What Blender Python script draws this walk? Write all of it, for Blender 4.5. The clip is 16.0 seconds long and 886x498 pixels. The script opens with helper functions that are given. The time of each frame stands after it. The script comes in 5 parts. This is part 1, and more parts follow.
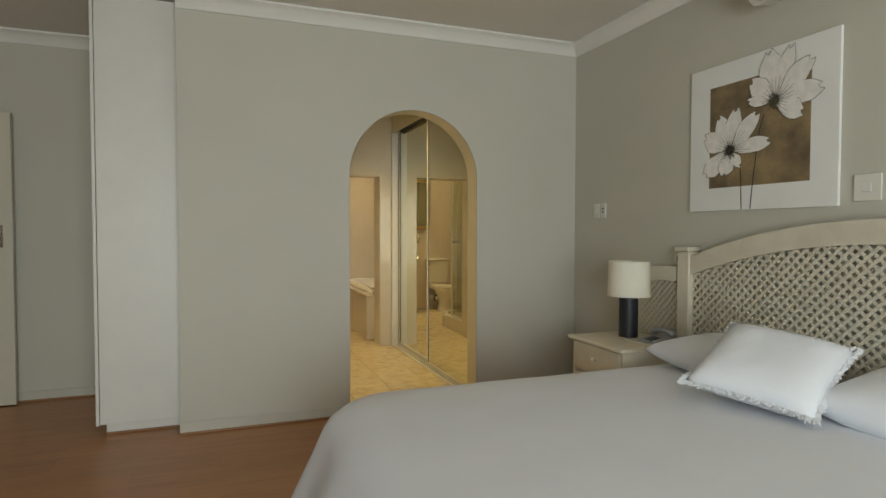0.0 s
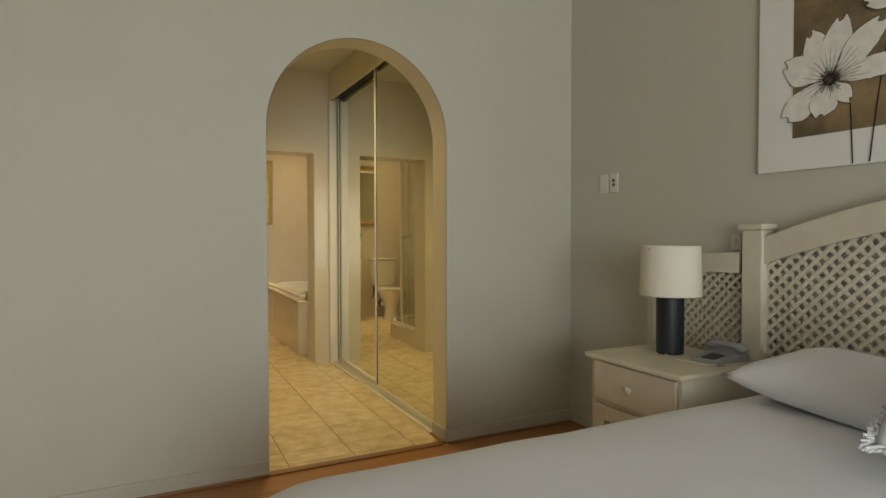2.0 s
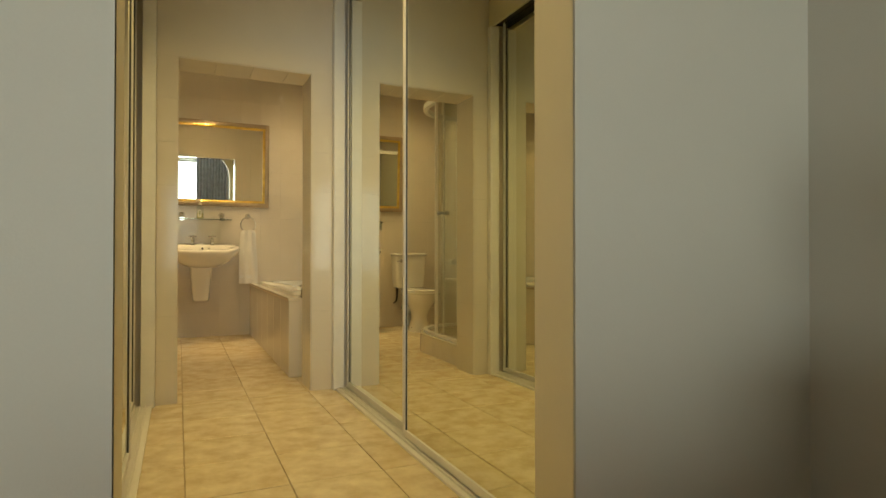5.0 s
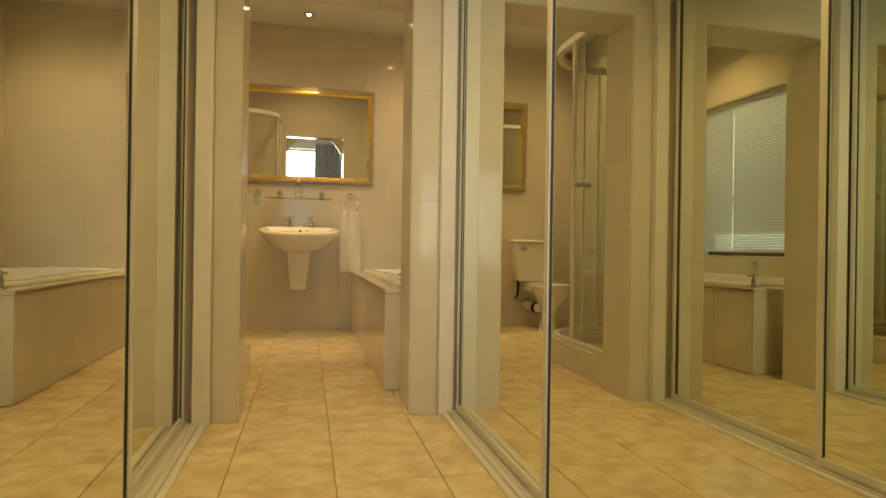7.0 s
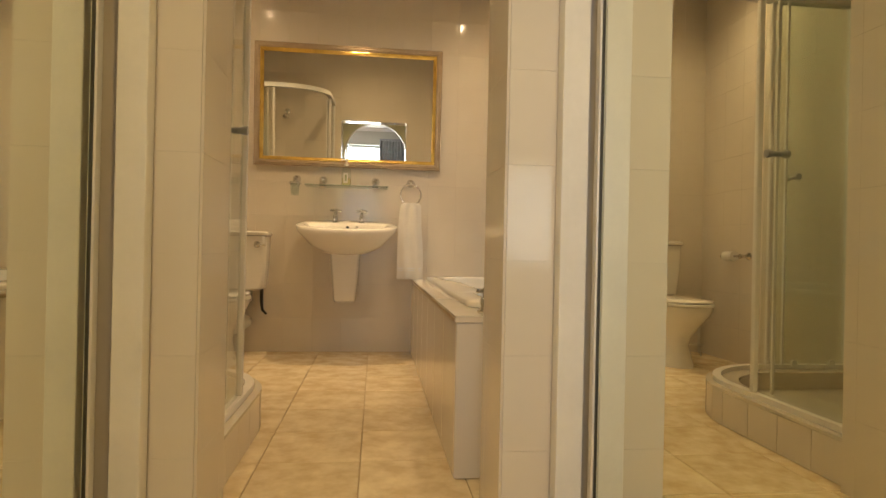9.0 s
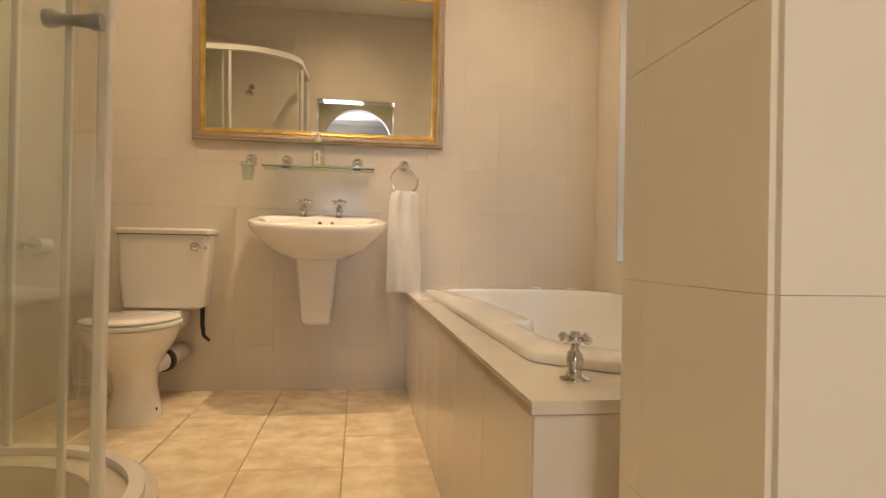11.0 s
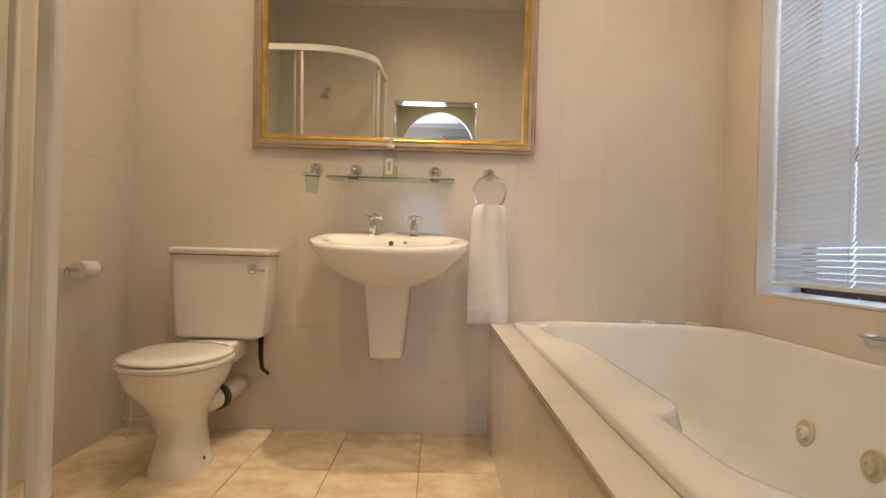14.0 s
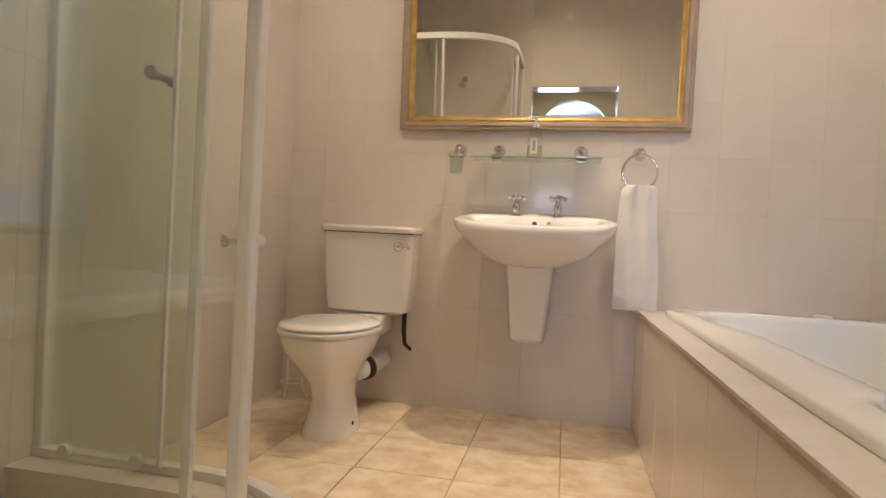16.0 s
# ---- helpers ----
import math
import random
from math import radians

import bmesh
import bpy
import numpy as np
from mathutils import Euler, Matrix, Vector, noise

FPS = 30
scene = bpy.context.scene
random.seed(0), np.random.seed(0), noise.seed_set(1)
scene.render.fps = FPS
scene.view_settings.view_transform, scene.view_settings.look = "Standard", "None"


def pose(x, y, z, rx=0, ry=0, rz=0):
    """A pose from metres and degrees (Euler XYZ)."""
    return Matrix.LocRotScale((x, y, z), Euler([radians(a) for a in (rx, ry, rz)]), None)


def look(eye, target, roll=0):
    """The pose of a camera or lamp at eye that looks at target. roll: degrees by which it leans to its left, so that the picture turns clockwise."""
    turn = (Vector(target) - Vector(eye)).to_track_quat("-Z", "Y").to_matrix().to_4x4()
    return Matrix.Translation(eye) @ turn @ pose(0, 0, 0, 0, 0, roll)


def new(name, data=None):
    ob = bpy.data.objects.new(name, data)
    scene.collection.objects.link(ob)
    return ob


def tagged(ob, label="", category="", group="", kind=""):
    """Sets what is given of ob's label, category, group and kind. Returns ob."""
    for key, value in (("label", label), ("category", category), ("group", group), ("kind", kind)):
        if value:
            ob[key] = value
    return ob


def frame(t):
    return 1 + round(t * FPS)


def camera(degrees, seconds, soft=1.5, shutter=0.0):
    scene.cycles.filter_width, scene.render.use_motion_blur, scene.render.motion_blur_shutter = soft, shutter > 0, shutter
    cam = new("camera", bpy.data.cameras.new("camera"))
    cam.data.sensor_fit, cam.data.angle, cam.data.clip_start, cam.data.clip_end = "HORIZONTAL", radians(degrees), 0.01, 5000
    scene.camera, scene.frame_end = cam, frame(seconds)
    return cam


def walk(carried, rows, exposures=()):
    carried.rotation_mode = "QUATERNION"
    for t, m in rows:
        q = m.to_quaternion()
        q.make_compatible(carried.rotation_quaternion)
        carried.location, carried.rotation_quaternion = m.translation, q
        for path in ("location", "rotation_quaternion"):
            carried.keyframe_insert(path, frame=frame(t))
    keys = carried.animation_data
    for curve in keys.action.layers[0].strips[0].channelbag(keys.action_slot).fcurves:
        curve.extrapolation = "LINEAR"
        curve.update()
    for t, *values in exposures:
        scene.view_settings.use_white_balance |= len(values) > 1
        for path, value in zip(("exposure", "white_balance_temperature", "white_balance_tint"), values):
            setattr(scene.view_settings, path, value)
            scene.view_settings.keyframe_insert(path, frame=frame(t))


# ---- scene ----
cam = camera(74.7, 16.0)
PATH = [
    (0, (0.520, 1.223, 1.300), (1.222, 3.095, 1.235), 0.10),
    (0.7, (0.593, 1.523, 1.251), (1.410, 3.348, 1.197), -0.00),
    (1.5, (0.735, 2.017, 1.203), (1.623, 3.808, 1.157), -0.09),
    (2, (0.833, 2.339, 1.161), (1.727, 4.128, 1.113), -0.10),
    (2.5, (0.911, 2.656, 1.106), (1.826, 4.433, 1.054), -0.10),
    (3.2, (1.037, 3.085, 1.032), (1.972, 4.852, 0.988), -0.10),
    (5.3, (1.454, 4.170, 0.790), (2.242, 6.008, 0.815), 0.01),
    (5.5, (1.479, 4.262, 0.784), (2.234, 6.114, 0.803), 0.01),
    (6, (1.531, 4.466, 0.787), (2.196, 6.352, 0.803), 0.20),
    (6.5, (1.600, 4.697, 0.760), (2.154, 6.618, 0.761), 0.50),
    (7, (1.677, 4.949, 0.742), (2.134, 6.896, 0.740), 0.81),
    (7.5, (1.747, 5.198, 0.745), (2.131, 7.161, 0.736), 1.05),
    (8, (1.791, 5.505, 0.736), (2.107, 7.480, 0.728), 1.07),
    (8.5, (1.821, 5.801, 0.750), (2.076, 7.785, 0.747), 1.02),
    (9, (1.812, 6.100, 0.737), (2.043, 8.086, 0.739), 1.24),
    (9.2, (1.807, 6.217, 0.729), (2.036, 8.204, 0.733), 1.30),
    (11.3, (1.815, 7.217, 0.751), (2.114, 9.194, 0.762), 0.97),
    (11.5, (1.814, 7.278, 0.762), (2.118, 9.255, 0.776), 0.93),
    (12, (1.810, 7.401, 0.800), (2.122, 9.376, 0.821), 0.89),
    (12.5, (1.813, 7.482, 0.826), (2.109, 9.460, 0.848), 0.92),
    (13, (1.821, 7.532, 0.838), (2.029, 9.521, 0.861), 1.09),
    (13.5, (1.829, 7.555, 0.843), (1.940, 9.552, 0.859), 1.31),
    (14, (1.828, 7.571, 0.843), (1.843, 9.571, 0.852), 1.60),
    (14.5, (1.818, 7.587, 0.830), (1.714, 9.584, 0.836), 1.91),
    (15, (1.791, 7.593, 0.807), (1.604, 9.585, 0.805), 2.26),
    (15.5, (1.766, 7.593, 0.784), (1.475, 9.571, 0.774), 2.54),
    (16, (1.750, 7.591, 0.772), (1.342, 9.549, 0.751), 2.89),
]
walk(cam, [(t, look(eye, target, roll)) for t, eye, target, roll in PATH],
     exposures=[(0.0, -0.36, 6600, 2), (3.2, -0.34, 6950, 3), (5.5, -0.2, 7100, -2), (7.0, -0.2, 7800, 3), (9.0, -0.05, 6600, 13), (11.5, 0.23, 5700, 18), (14.0, 0.17, 5350, 19), (16.0, 0.25, 4950, 20)])

# ---- light ----
world = bpy.data.worlds.new("sky")
scene.world = world
world.use_nodes = True
wn = world.node_tree.nodes
sky = wn.new("ShaderNodeTexSky")
sky.sky_type, sky.sun_disc, sky.sun_elevation, sky.sun_rotation = "NISHITA", False, radians(48), radians(-66)
world.node_tree.links.new(sky.outputs[0], wn["Background"].inputs[0])
wn["Background"].inputs[1].default_value = 0.12


def lamp(name, kind, m, power, color, **more):
    data = bpy.data.lights.new(name, kind)
    data.energy, data.color = power, color
    if kind == "AREA":
        data.shape, data.size, data.size_y = "RECTANGLE", more["w"], more["h"]
    else:
        data.shadow_soft_size = more["r"]
        if kind == "SPOT":
            data.spot_size, data.spot_blend = radians(more["cone"]), more["blend"]
    ob = new(name, data)
    ob.matrix_basis = m
    return ob


sun = bpy.data.lights.new("sun", "SUN")
sun.energy, sun.angle, sun.color = 1.5, radians(6), (1.0, 0.95, 0.88)
new("sun", sun).matrix_basis = look((-9, 14, 14), (0, 10, 0))
DAY, WARM, AMBER = (0.93, 0.97, 1.0), (1.0, 0.715, 0.375), (1.0, 0.71, 0.30)
lamp("bedroom_window_light", "AREA", look((0.55, -1.40, 1.28), (1.9, 3, 1.3)), 180, DAY, w=2.75, h=1.96)
lamp("bathroom_window_light", "AREA", look((3.36, 9.2, 1.4), (0, 9.2, 1.1)), 6.0, DAY, w=1.6, h=1.4)
HALL_CEIL, BATH_CEIL, BED_CEIL = 2.62, 2.69, 2.70
# The last spot, at (1.7, 8.5), is an added fill that brightens the mirror.
SPOTS = [(1.80, 6.5, HALL_CEIL, 29, 130), (1.80, 5.95, HALL_CEIL, 18, 130), (1.67, 9.96, BATH_CEIL, 60, 58), (2.52, 9.40, BATH_CEIL, 26, 157), (0.90, 9.45, BATH_CEIL, 18, 157), (1.7, 8.5, BATH_CEIL, 12, 157)]
for sx, sy, sz, sp, beam in SPOTS:
    lamp("downlight_or_fill_lamp", "SPOT", look((sx, sy, sz - 0.02), (sx, sy + 0.001, 0)), sp * 1.65, AMBER if sz == HALL_CEIL else WARM, r=0.018, cone=beam, blend=0.9)


# ---- materials ----
def mat(name, color, rough=0.5, metal=0.0, var=0.06, scale=4.0, bump=0.02, bscale=60.0, dark=None, amount=0.0, spec=0.5, rnd=0.0, coat=0.0):
    """A surface: base colour with broad and fine variation, optional stains towards a second colour, and fine relief."""
    m = bpy.data.materials.new(name)
    m.use_nodes = True
    nt = m.node_tree
    n, l = nt.nodes, nt.links
    b = n["Principled BSDF"]
    b.inputs["Roughness"].default_value, b.inputs["Metallic"].default_value = rough, metal
    b.inputs["Specular IOR Level"].default_value = spec
    b.inputs["Coat Weight"].default_value = coat
    b.inputs["Coat Roughness"].default_value = 0.06
    tc = n.new("ShaderNodeTexCoord")
    big, fine = n.new("ShaderNodeTexNoise"), n.new("ShaderNodeTexNoise")
    big.inputs["Scale"].default_value, big.inputs["Detail"].default_value = scale, 5
    fine.inputs["Scale"].default_value, fine.inputs["Detail"].default_value = bscale, 3
    l.new(tc.outputs["Object"], big.inputs["Vector"])
    if rnd:
        geo, oi0, far = n.new("ShaderNodeNewGeometry"), n.new("ShaderNodeObjectInfo"), n.new("ShaderNodeMath")
        big.noise_dimensions, far.operation, far.inputs[1].default_value = "4D", "MULTIPLY", 40 * rnd
        l.new(geo.outputs["Position"], big.inputs["Vector"])
        l.new(oi0.outputs["Random"], far.inputs[0])
        l.new(far.outputs[0], big.inputs["W"])
    l.new(tc.outputs["Object"], fine.inputs["Vector"])
    ramp = n.new("ShaderNodeMapRange")
    ramp.inputs["From Min"].default_value, ramp.inputs["From Max"].default_value = 0.35, 0.65
    l.new(big.outputs["Fac"], ramp.inputs["Value"])
    mix = n.new("ShaderNodeMix")
    mix.data_type = "RGBA"
    d = dark or tuple(c * (1 - 2 * var) for c in color)
    k = amount if dark else 1.0
    mix.inputs["A"].default_value = (*color, 1)
    mix.inputs["B"].default_value = (*[a + (e - a) * k for a, e in zip(color, d)], 1)
    l.new(ramp.outputs["Result"], mix.inputs["Factor"])
    out = mix.outputs["Result"]
    hs = n.new("ShaderNodeHueSaturation")
    mr = n.new("ShaderNodeMapRange")
    mr.inputs["To Min"].default_value, mr.inputs["To Max"].default_value = 1 - var, 1 + var
    l.new(fine.outputs["Fac"], mr.inputs["Value"])
    val = mr.outputs["Result"]
    if rnd:
        oi, m2, mul = n.new("ShaderNodeObjectInfo"), n.new("ShaderNodeMapRange"), n.new("ShaderNodeMath")
        m2.inputs["To Min"].default_value, m2.inputs["To Max"].default_value = 1 - rnd, 1 + rnd
        l.new(oi.outputs["Random"], m2.inputs["Value"])
        mul.operation = "MULTIPLY"
        l.new(val, mul.inputs[0])
        l.new(m2.outputs["Result"], mul.inputs[1])
        val = mul.outputs[0]
    l.new(val, hs.inputs["Value"])
    l.new(out, hs.inputs["Color"])
    l.new(hs.outputs["Color"], b.inputs["Base Color"])
    if bump:
        bp = n.new("ShaderNodeBump")
        bp.inputs["Strength"].default_value, bp.inputs["Distance"].default_value = min(1, bump * 10), 0.002
        l.new(fine.outputs["Fac"], bp.inputs["Height"])
        l.new(bp.outputs["Normal"], b.inputs["Normal"])
    return m


def glass(name, color, rough=0.0, ior=1.3):
    m = bpy.data.materials.new(name)
    m.use_nodes = True
    b = m.node_tree.nodes["Principled BSDF"]
    b.inputs["Base Color"].default_value = (*color, 1)
    b.inputs["Roughness"].default_value, b.inputs["IOR"].default_value = rough, ior
    b.inputs["Transmission Weight"].default_value = 1.0
    return m


def pane_glass(name, color):
    """A thin sheet of clear glass: mostly see-through, with a mirror sheen."""
    m = bpy.data.materials.new(name)
    m.use_nodes = True
    n, l = m.node_tree.nodes, m.node_tree.links
    n.remove(n["Principled BSDF"])
    tr, gl, mx, fr = n.new("ShaderNodeBsdfTransparent"), n.new("ShaderNodeBsdfGlossy"), n.new("ShaderNodeMixShader"), n.new("ShaderNodeLayerWeight")
    tr.inputs["Color"].default_value = (*color, 1)
    gl.inputs["Roughness"].default_value = 0.02
    fr.inputs["Blend"].default_value = 0.5
    pw, mr = n.new("ShaderNodeMath"), n.new("ShaderNodeMapRange")
    pw.operation, pw.inputs[1].default_value = "POWER", 4.0
    mr.inputs["To Min"].default_value, mr.inputs["To Max"].default_value = 0.05, 0.6
    l.new(fr.outputs["Facing"], pw.inputs[0])
    l.new(pw.outputs[0], mr.inputs["Value"])
    l.new(mr.outputs["Result"], mx.inputs[0])
    l.new(tr.outputs[0], mx.inputs[1])
    l.new(gl.outputs[0], mx.inputs[2])
    l.new(mx.outputs[0], n["Material Output"].inputs["Surface"])
    return m


def glow(name, color, strength):
    m = bpy.data.materials.new(name)
    m.use_nodes = True
    b = m.node_tree.nodes["Principled BSDF"]
    b.inputs["Base Color"].default_value = (*color, 1)
    b.inputs["Emission Color"].default_value = (*color, 1)
    b.inputs["Emission Strength"].default_value = strength
    return m


def wood(name, light, dark, rough, axis, rnd=0.12):
    m = mat(name, light, rough, 0, 0.05, 2.0, 0.01, 180.0, dark, 0.8, rnd=rnd)
    n, l = m.node_tree.nodes, m.node_tree.links
    mp = n.new("ShaderNodeMapping")
    mp.inputs["Scale"].default_value = (1.2, 22, 22) if axis == "x" else (22, 1.2, 22)
    tc = [q for q in n if q.type == "NEW_GEOMETRY"][0]
    l.new(tc.outputs["Position"], mp.inputs["Vector"])
    for q in n:
        if q.type == "TEX_NOISE" and q.inputs["Scale"].default_value < 10:
            l.new(mp.outputs["Vector"], q.inputs["Vector"])
    return m


PAINT = mat("greige_wall_paint", (0.557, 0.541, 0.47), 0.6, var=0.02, scale=1.5, bump=0.015, bscale=220)
HALLPAINT = mat("cream_wall_paint", (0.74, 0.66, 0.48), 0.45, var=0.02, scale=1.5, bump=0.015, bscale=200)
CEILING = mat("ceiling_paint", (0.72, 0.70, 0.64), 0.8, var=0.02, scale=1.2, bump=0.01, bscale=150)
CORNICE = mat("white_cornice_plaster", (0.80, 0.79, 0.75), 0.6, var=0.02)
SKIRT = mat("skirting_paint", (0.56, 0.54, 0.47), 0.45, var=0.03, dark=(0.42, 0.39, 0.33), amount=0.3)
LAMINATE = wood("laminate_wood", (0.41, 0.19, 0.065), (0.32, 0.135, 0.045), 0.33, "x")
BEAD = wood("stained_wood_bead", (0.32, 0.16, 0.07), (0.24, 0.11, 0.05), 0.45, "x")
WHITEPAINT = mat("white_enamel", (0.70, 0.69, 0.65), 0.4, var=0.02, bump=0.01)
DOORPAINT = mat("door_paint", (0.60, 0.57, 0.47), 0.45, var=0.02, bump=0.01)
CREAMWOOD = mat("cream_limed_wood", (0.66, 0.61, 0.50), 0.5, var=0.06, scale=9, bump=0.03, bscale=90, dark=(0.55, 0.49, 0.38), amount=0.5)
SPREAD = mat("white_rumpled_cotton", (0.80, 0.82, 0.88), 0.8, var=0.015, scale=3, bump=0.07, bscale=11)
LINEN = mat("white_cotton", (0.80, 0.82, 0.87), 0.85, var=0.02, scale=3, bump=0.05, bscale=26)
FRINGE = mat("white_fringe", (0.86, 0.87, 0.90), 0.95, var=0.06, bump=0.1, bscale=300)
TOWEL = mat("white_terry", (0.82, 0.79, 0.74), 0.95, var=0.05, bump=0.1, bscale=400)
SHADE = mat("cream_lampshade_fabric", (0.78, 0.74, 0.63), 0.8, var=0.03, bump=0.03, bscale=300)
NAVY = mat("dark_ribbed_ceramic", (0.018, 0.02, 0.028), 0.5, var=0.1, bump=0.05, bscale=120)
PHONE = mat("grey_plastic", (0.33, 0.34, 0.36), 0.4, var=0.03)
DARKPLASTIC = mat("dark_plastic", (0.03, 0.03, 0.035), 0.4)
PLASTIC = mat("white_plastic", (0.72, 0.70, 0.63), 0.35, var=0.02)
CANVAS = mat("white_canvas", (0.82, 0.82, 0.80), 0.7, var=0.02, bump=0.05, bscale=400)
BROWNART = mat("brown_wash", (0.30, 0.215, 0.11), 0.7, var=0.14, scale=6, bump=0.05, bscale=60, dark=(0.10, 0.075, 0.045), amount=0.85)
PETAL = mat("petal_paint", (0.82, 0.80, 0.76), 0.7, var=0.05, scale=25, bump=0.05, dark=(0.55, 0.53, 0.50), amount=0.35)
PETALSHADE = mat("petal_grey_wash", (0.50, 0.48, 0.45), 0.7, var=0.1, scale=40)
INK = mat("black_ink", (0.03, 0.025, 0.02), 0.7)
TILE = mat("cream_wall_tile", (0.72, 0.655, 0.56), 0.10, var=0.012, scale=3, bump=0.006, bscale=7, dark=(0.64, 0.57, 0.48), amount=0.4, rnd=0.005, spec=0.2)
GROUT = mat("cream_grout", (0.72, 0.65, 0.55), 0.6, var=0.03)
FLOORTILE = mat("mottled_floor_tile", (0.84, 0.72, 0.50), 0.24, var=0.07, scale=11, bump=0.01, bscale=45, dark=(0.61, 0.46, 0.27), amount=0.8, rnd=0.05)
FLOORGROUT = mat("brown_grout", (0.47, 0.36, 0.21), 0.85, var=0.08)
CERAMIC = mat("white_ceramic", (0.80, 0.765, 0.70), 0.08, var=0.01, bump=0, coat=0.5)
ACRYLIC = mat("white_acrylic", (0.80, 0.775, 0.71), 0.14, var=0.01, bump=0, coat=0.3)
CHROME = mat("chrome", (0.72, 0.71, 0.69), 0.05, 1.0, var=0.01, bump=0)
ALU = mat("pale_aluminium", (0.80, 0.77, 0.73), 0.38, 0.12, var=0.03, bump=0.01)
# gaskets and top tracks; also the painted shade under the cistern lid
STEELDARK = mat("dark_gasket_and_gap_shade", (0.05, 0.045, 0.035), 0.5)
GOLD = mat("gilt_wood", (0.74, 0.52, 0.13), 0.28, 0.75, var=0.08, scale=12, bump=0.03, dark=(0.40, 0.24, 0.06), amount=0.6)
BRONZE = mat("bronze_wash_wood", (0.44, 0.345, 0.23), 0.42, 0.25, var=0.1, scale=10, bump=0.04, bscale=70, dark=(0.36, 0.27, 0.18), amount=0.8)
MIRROR = mat("silvered_mirror", (0.92, 0.93, 0.88), 0.0, 1.0, var=0.0, bump=0)
TINTMIRROR = mat("wardrobe_mirror", (0.84, 0.865, 0.75), 0.0, 1.0, var=0.0, bump=0)
PANE = pane_glass("shower_glass", (0.955, 0.975, 0.95))
CLEAR = pane_glass("clear_glass", (0.93, 0.96, 0.95))
SHELFGLASS = glass("green_edge_glass", (0.75, 0.9, 0.82), 0.02, 1.45)
SOAP = glass("soap_liquid", (0.93, 0.88, 0.55), 0.15, 1.35)
FILLER = mat("white_gloss_timber", (0.82, 0.79, 0.75), 0.35, var=0.03, scale=6, bump=0.02, bscale=60)
WINFRAME = mat("brown_window_frame", (0.10, 0.055, 0.04), 0.5)
CURTAIN = mat("grey_curtain", (0.36, 0.37, 0.40), 0.85, var=0.1, scale=8)
STONE = mat("cream_marble_slab", (0.74, 0.68, 0.57), 0.22, var=0.02, scale=7, bump=0.004, dark=(0.64, 0.56, 0.44), amount=0.5, coat=0.6)
YELLOWED = mat("yellowed_plastic", (0.62, 0.55, 0.36), 0.3)
GLOW = glow("halogen_glow", (1.0, 0.85, 0.6), 20)
SKYGLOW = glow("bright_outdoors", (0.86, 0.94, 1.0), 0.85)
GREYTRAY = mat("shower_tray", (0.55, 0.50, 0.42), 0.35, var=0.03)
RUBBER = mat("black_rubber", (0.02, 0.018, 0.016), 0.5)

# ---- mesh helpers ----
ORIGIN = {}
BEDROOM, HERE = Vector((-0.04, -0.12, 0.03)), Vector()   # the bedroom lies a little back and 3 cm above the tiled floor
SHIFT = [HERE]


def thing(name, at, label, category, group="", kind=""):
    ob = new(name)
    ob.location = Vector(at) + SHIFT[0]
    ob.empty_display_size = 0.1
    ORIGIN[ob] = Vector(at)
    return tagged(ob, label, category, group, kind)


def part(name, bm, material, parent=None, label="", smooth=False):
    """Links a bmesh, in world coordinates, as one mesh under a thing or under a part."""
    me = bpy.data.meshes.new(name)
    bmesh.ops.recalc_face_normals(bm, faces=bm.faces)
    bm.to_mesh(me)
    bm.free()
    if smooth:
        me.shade_smooth()
        if smooth is not True:
            me.set_sharp_from_angle(angle=radians(smooth))
    me.materials.append(material)
    ob = new(name, me)
    at = ORIGIN.get(parent, Vector())
    me.transform(Matrix.Translation(-at))
    if parent:
        ob.parent = parent
        ORIGIN[ob] = at
    else:
        me.transform(Matrix.Translation(SHIFT[0]))
    if label:
        ob["label"] = label
    return ob


def structure(name, bm, material, label="", category="", smooth=False):
    return tagged(part(name, bm, material, None, "", smooth), label, category, "", "structure")


def box(bm, x0, y0, z0, x1, y1, z1, bev=0.0, seg=2):
    b = bmesh.ops.create_cube(bm, size=1)["verts"]
    for v in b:
        v.co = Vector(((x0 + x1) / 2 + v.co.x * (x1 - x0), (y0 + y1) / 2 + v.co.y * (y1 - y0), (z0 + z1) / 2 + v.co.z * (z1 - z0)))
    if bev:
        es = list({e for v in b for e in v.link_edges})
        bmesh.ops.bevel(bm, geom=es, offset=bev, segments=seg, affect="EDGES", profile=0.5)
    return bm


def Box(x0, y0, z0, x1, y1, z1, bev=0.0, seg=2):
    return box(bmesh.new(), x0, y0, z0, x1, y1, z1, bev, seg)


def rings(bm, loops, close=True, cap0=True, cap1=True):
    """Skins a row of equally long loops of points."""
    vs = [[bm.verts.new(p) for p in loop] for loop in loops]
    k = len(vs[0])
    for a, b in zip(vs, vs[1:]):
        for i in range(k if close else k - 1):
            bm.faces.new((a[i], a[(i + 1) % k], b[(i + 1) % k], b[i]))
    if cap0:
        bm.faces.new(vs[0][::-1])
    if cap1:
        bm.faces.new(vs[-1])
    return bm


def tube(bm, pts, r, seg=10, cap=True):
    pts = [Vector(p) for p in pts]
    rr = r if isinstance(r, (list, tuple)) else [r] * len(pts)
    loops, side = [], None
    for i, p in enumerate(pts):
        d = (pts[min(i + 1, len(pts) - 1)] - pts[max(i - 1, 0)]).normalized()
        if side is None:
            side = d.orthogonal().normalized()
        side = (side - d * side.dot(d)).normalized()
        up = d.cross(side)
        loops.append([p + rr[i] * (math.cos(a) * side + math.sin(a) * up) for a in (2 * math.pi * q / seg for q in range(seg))])
    return rings(bm, loops, True, cap, cap)


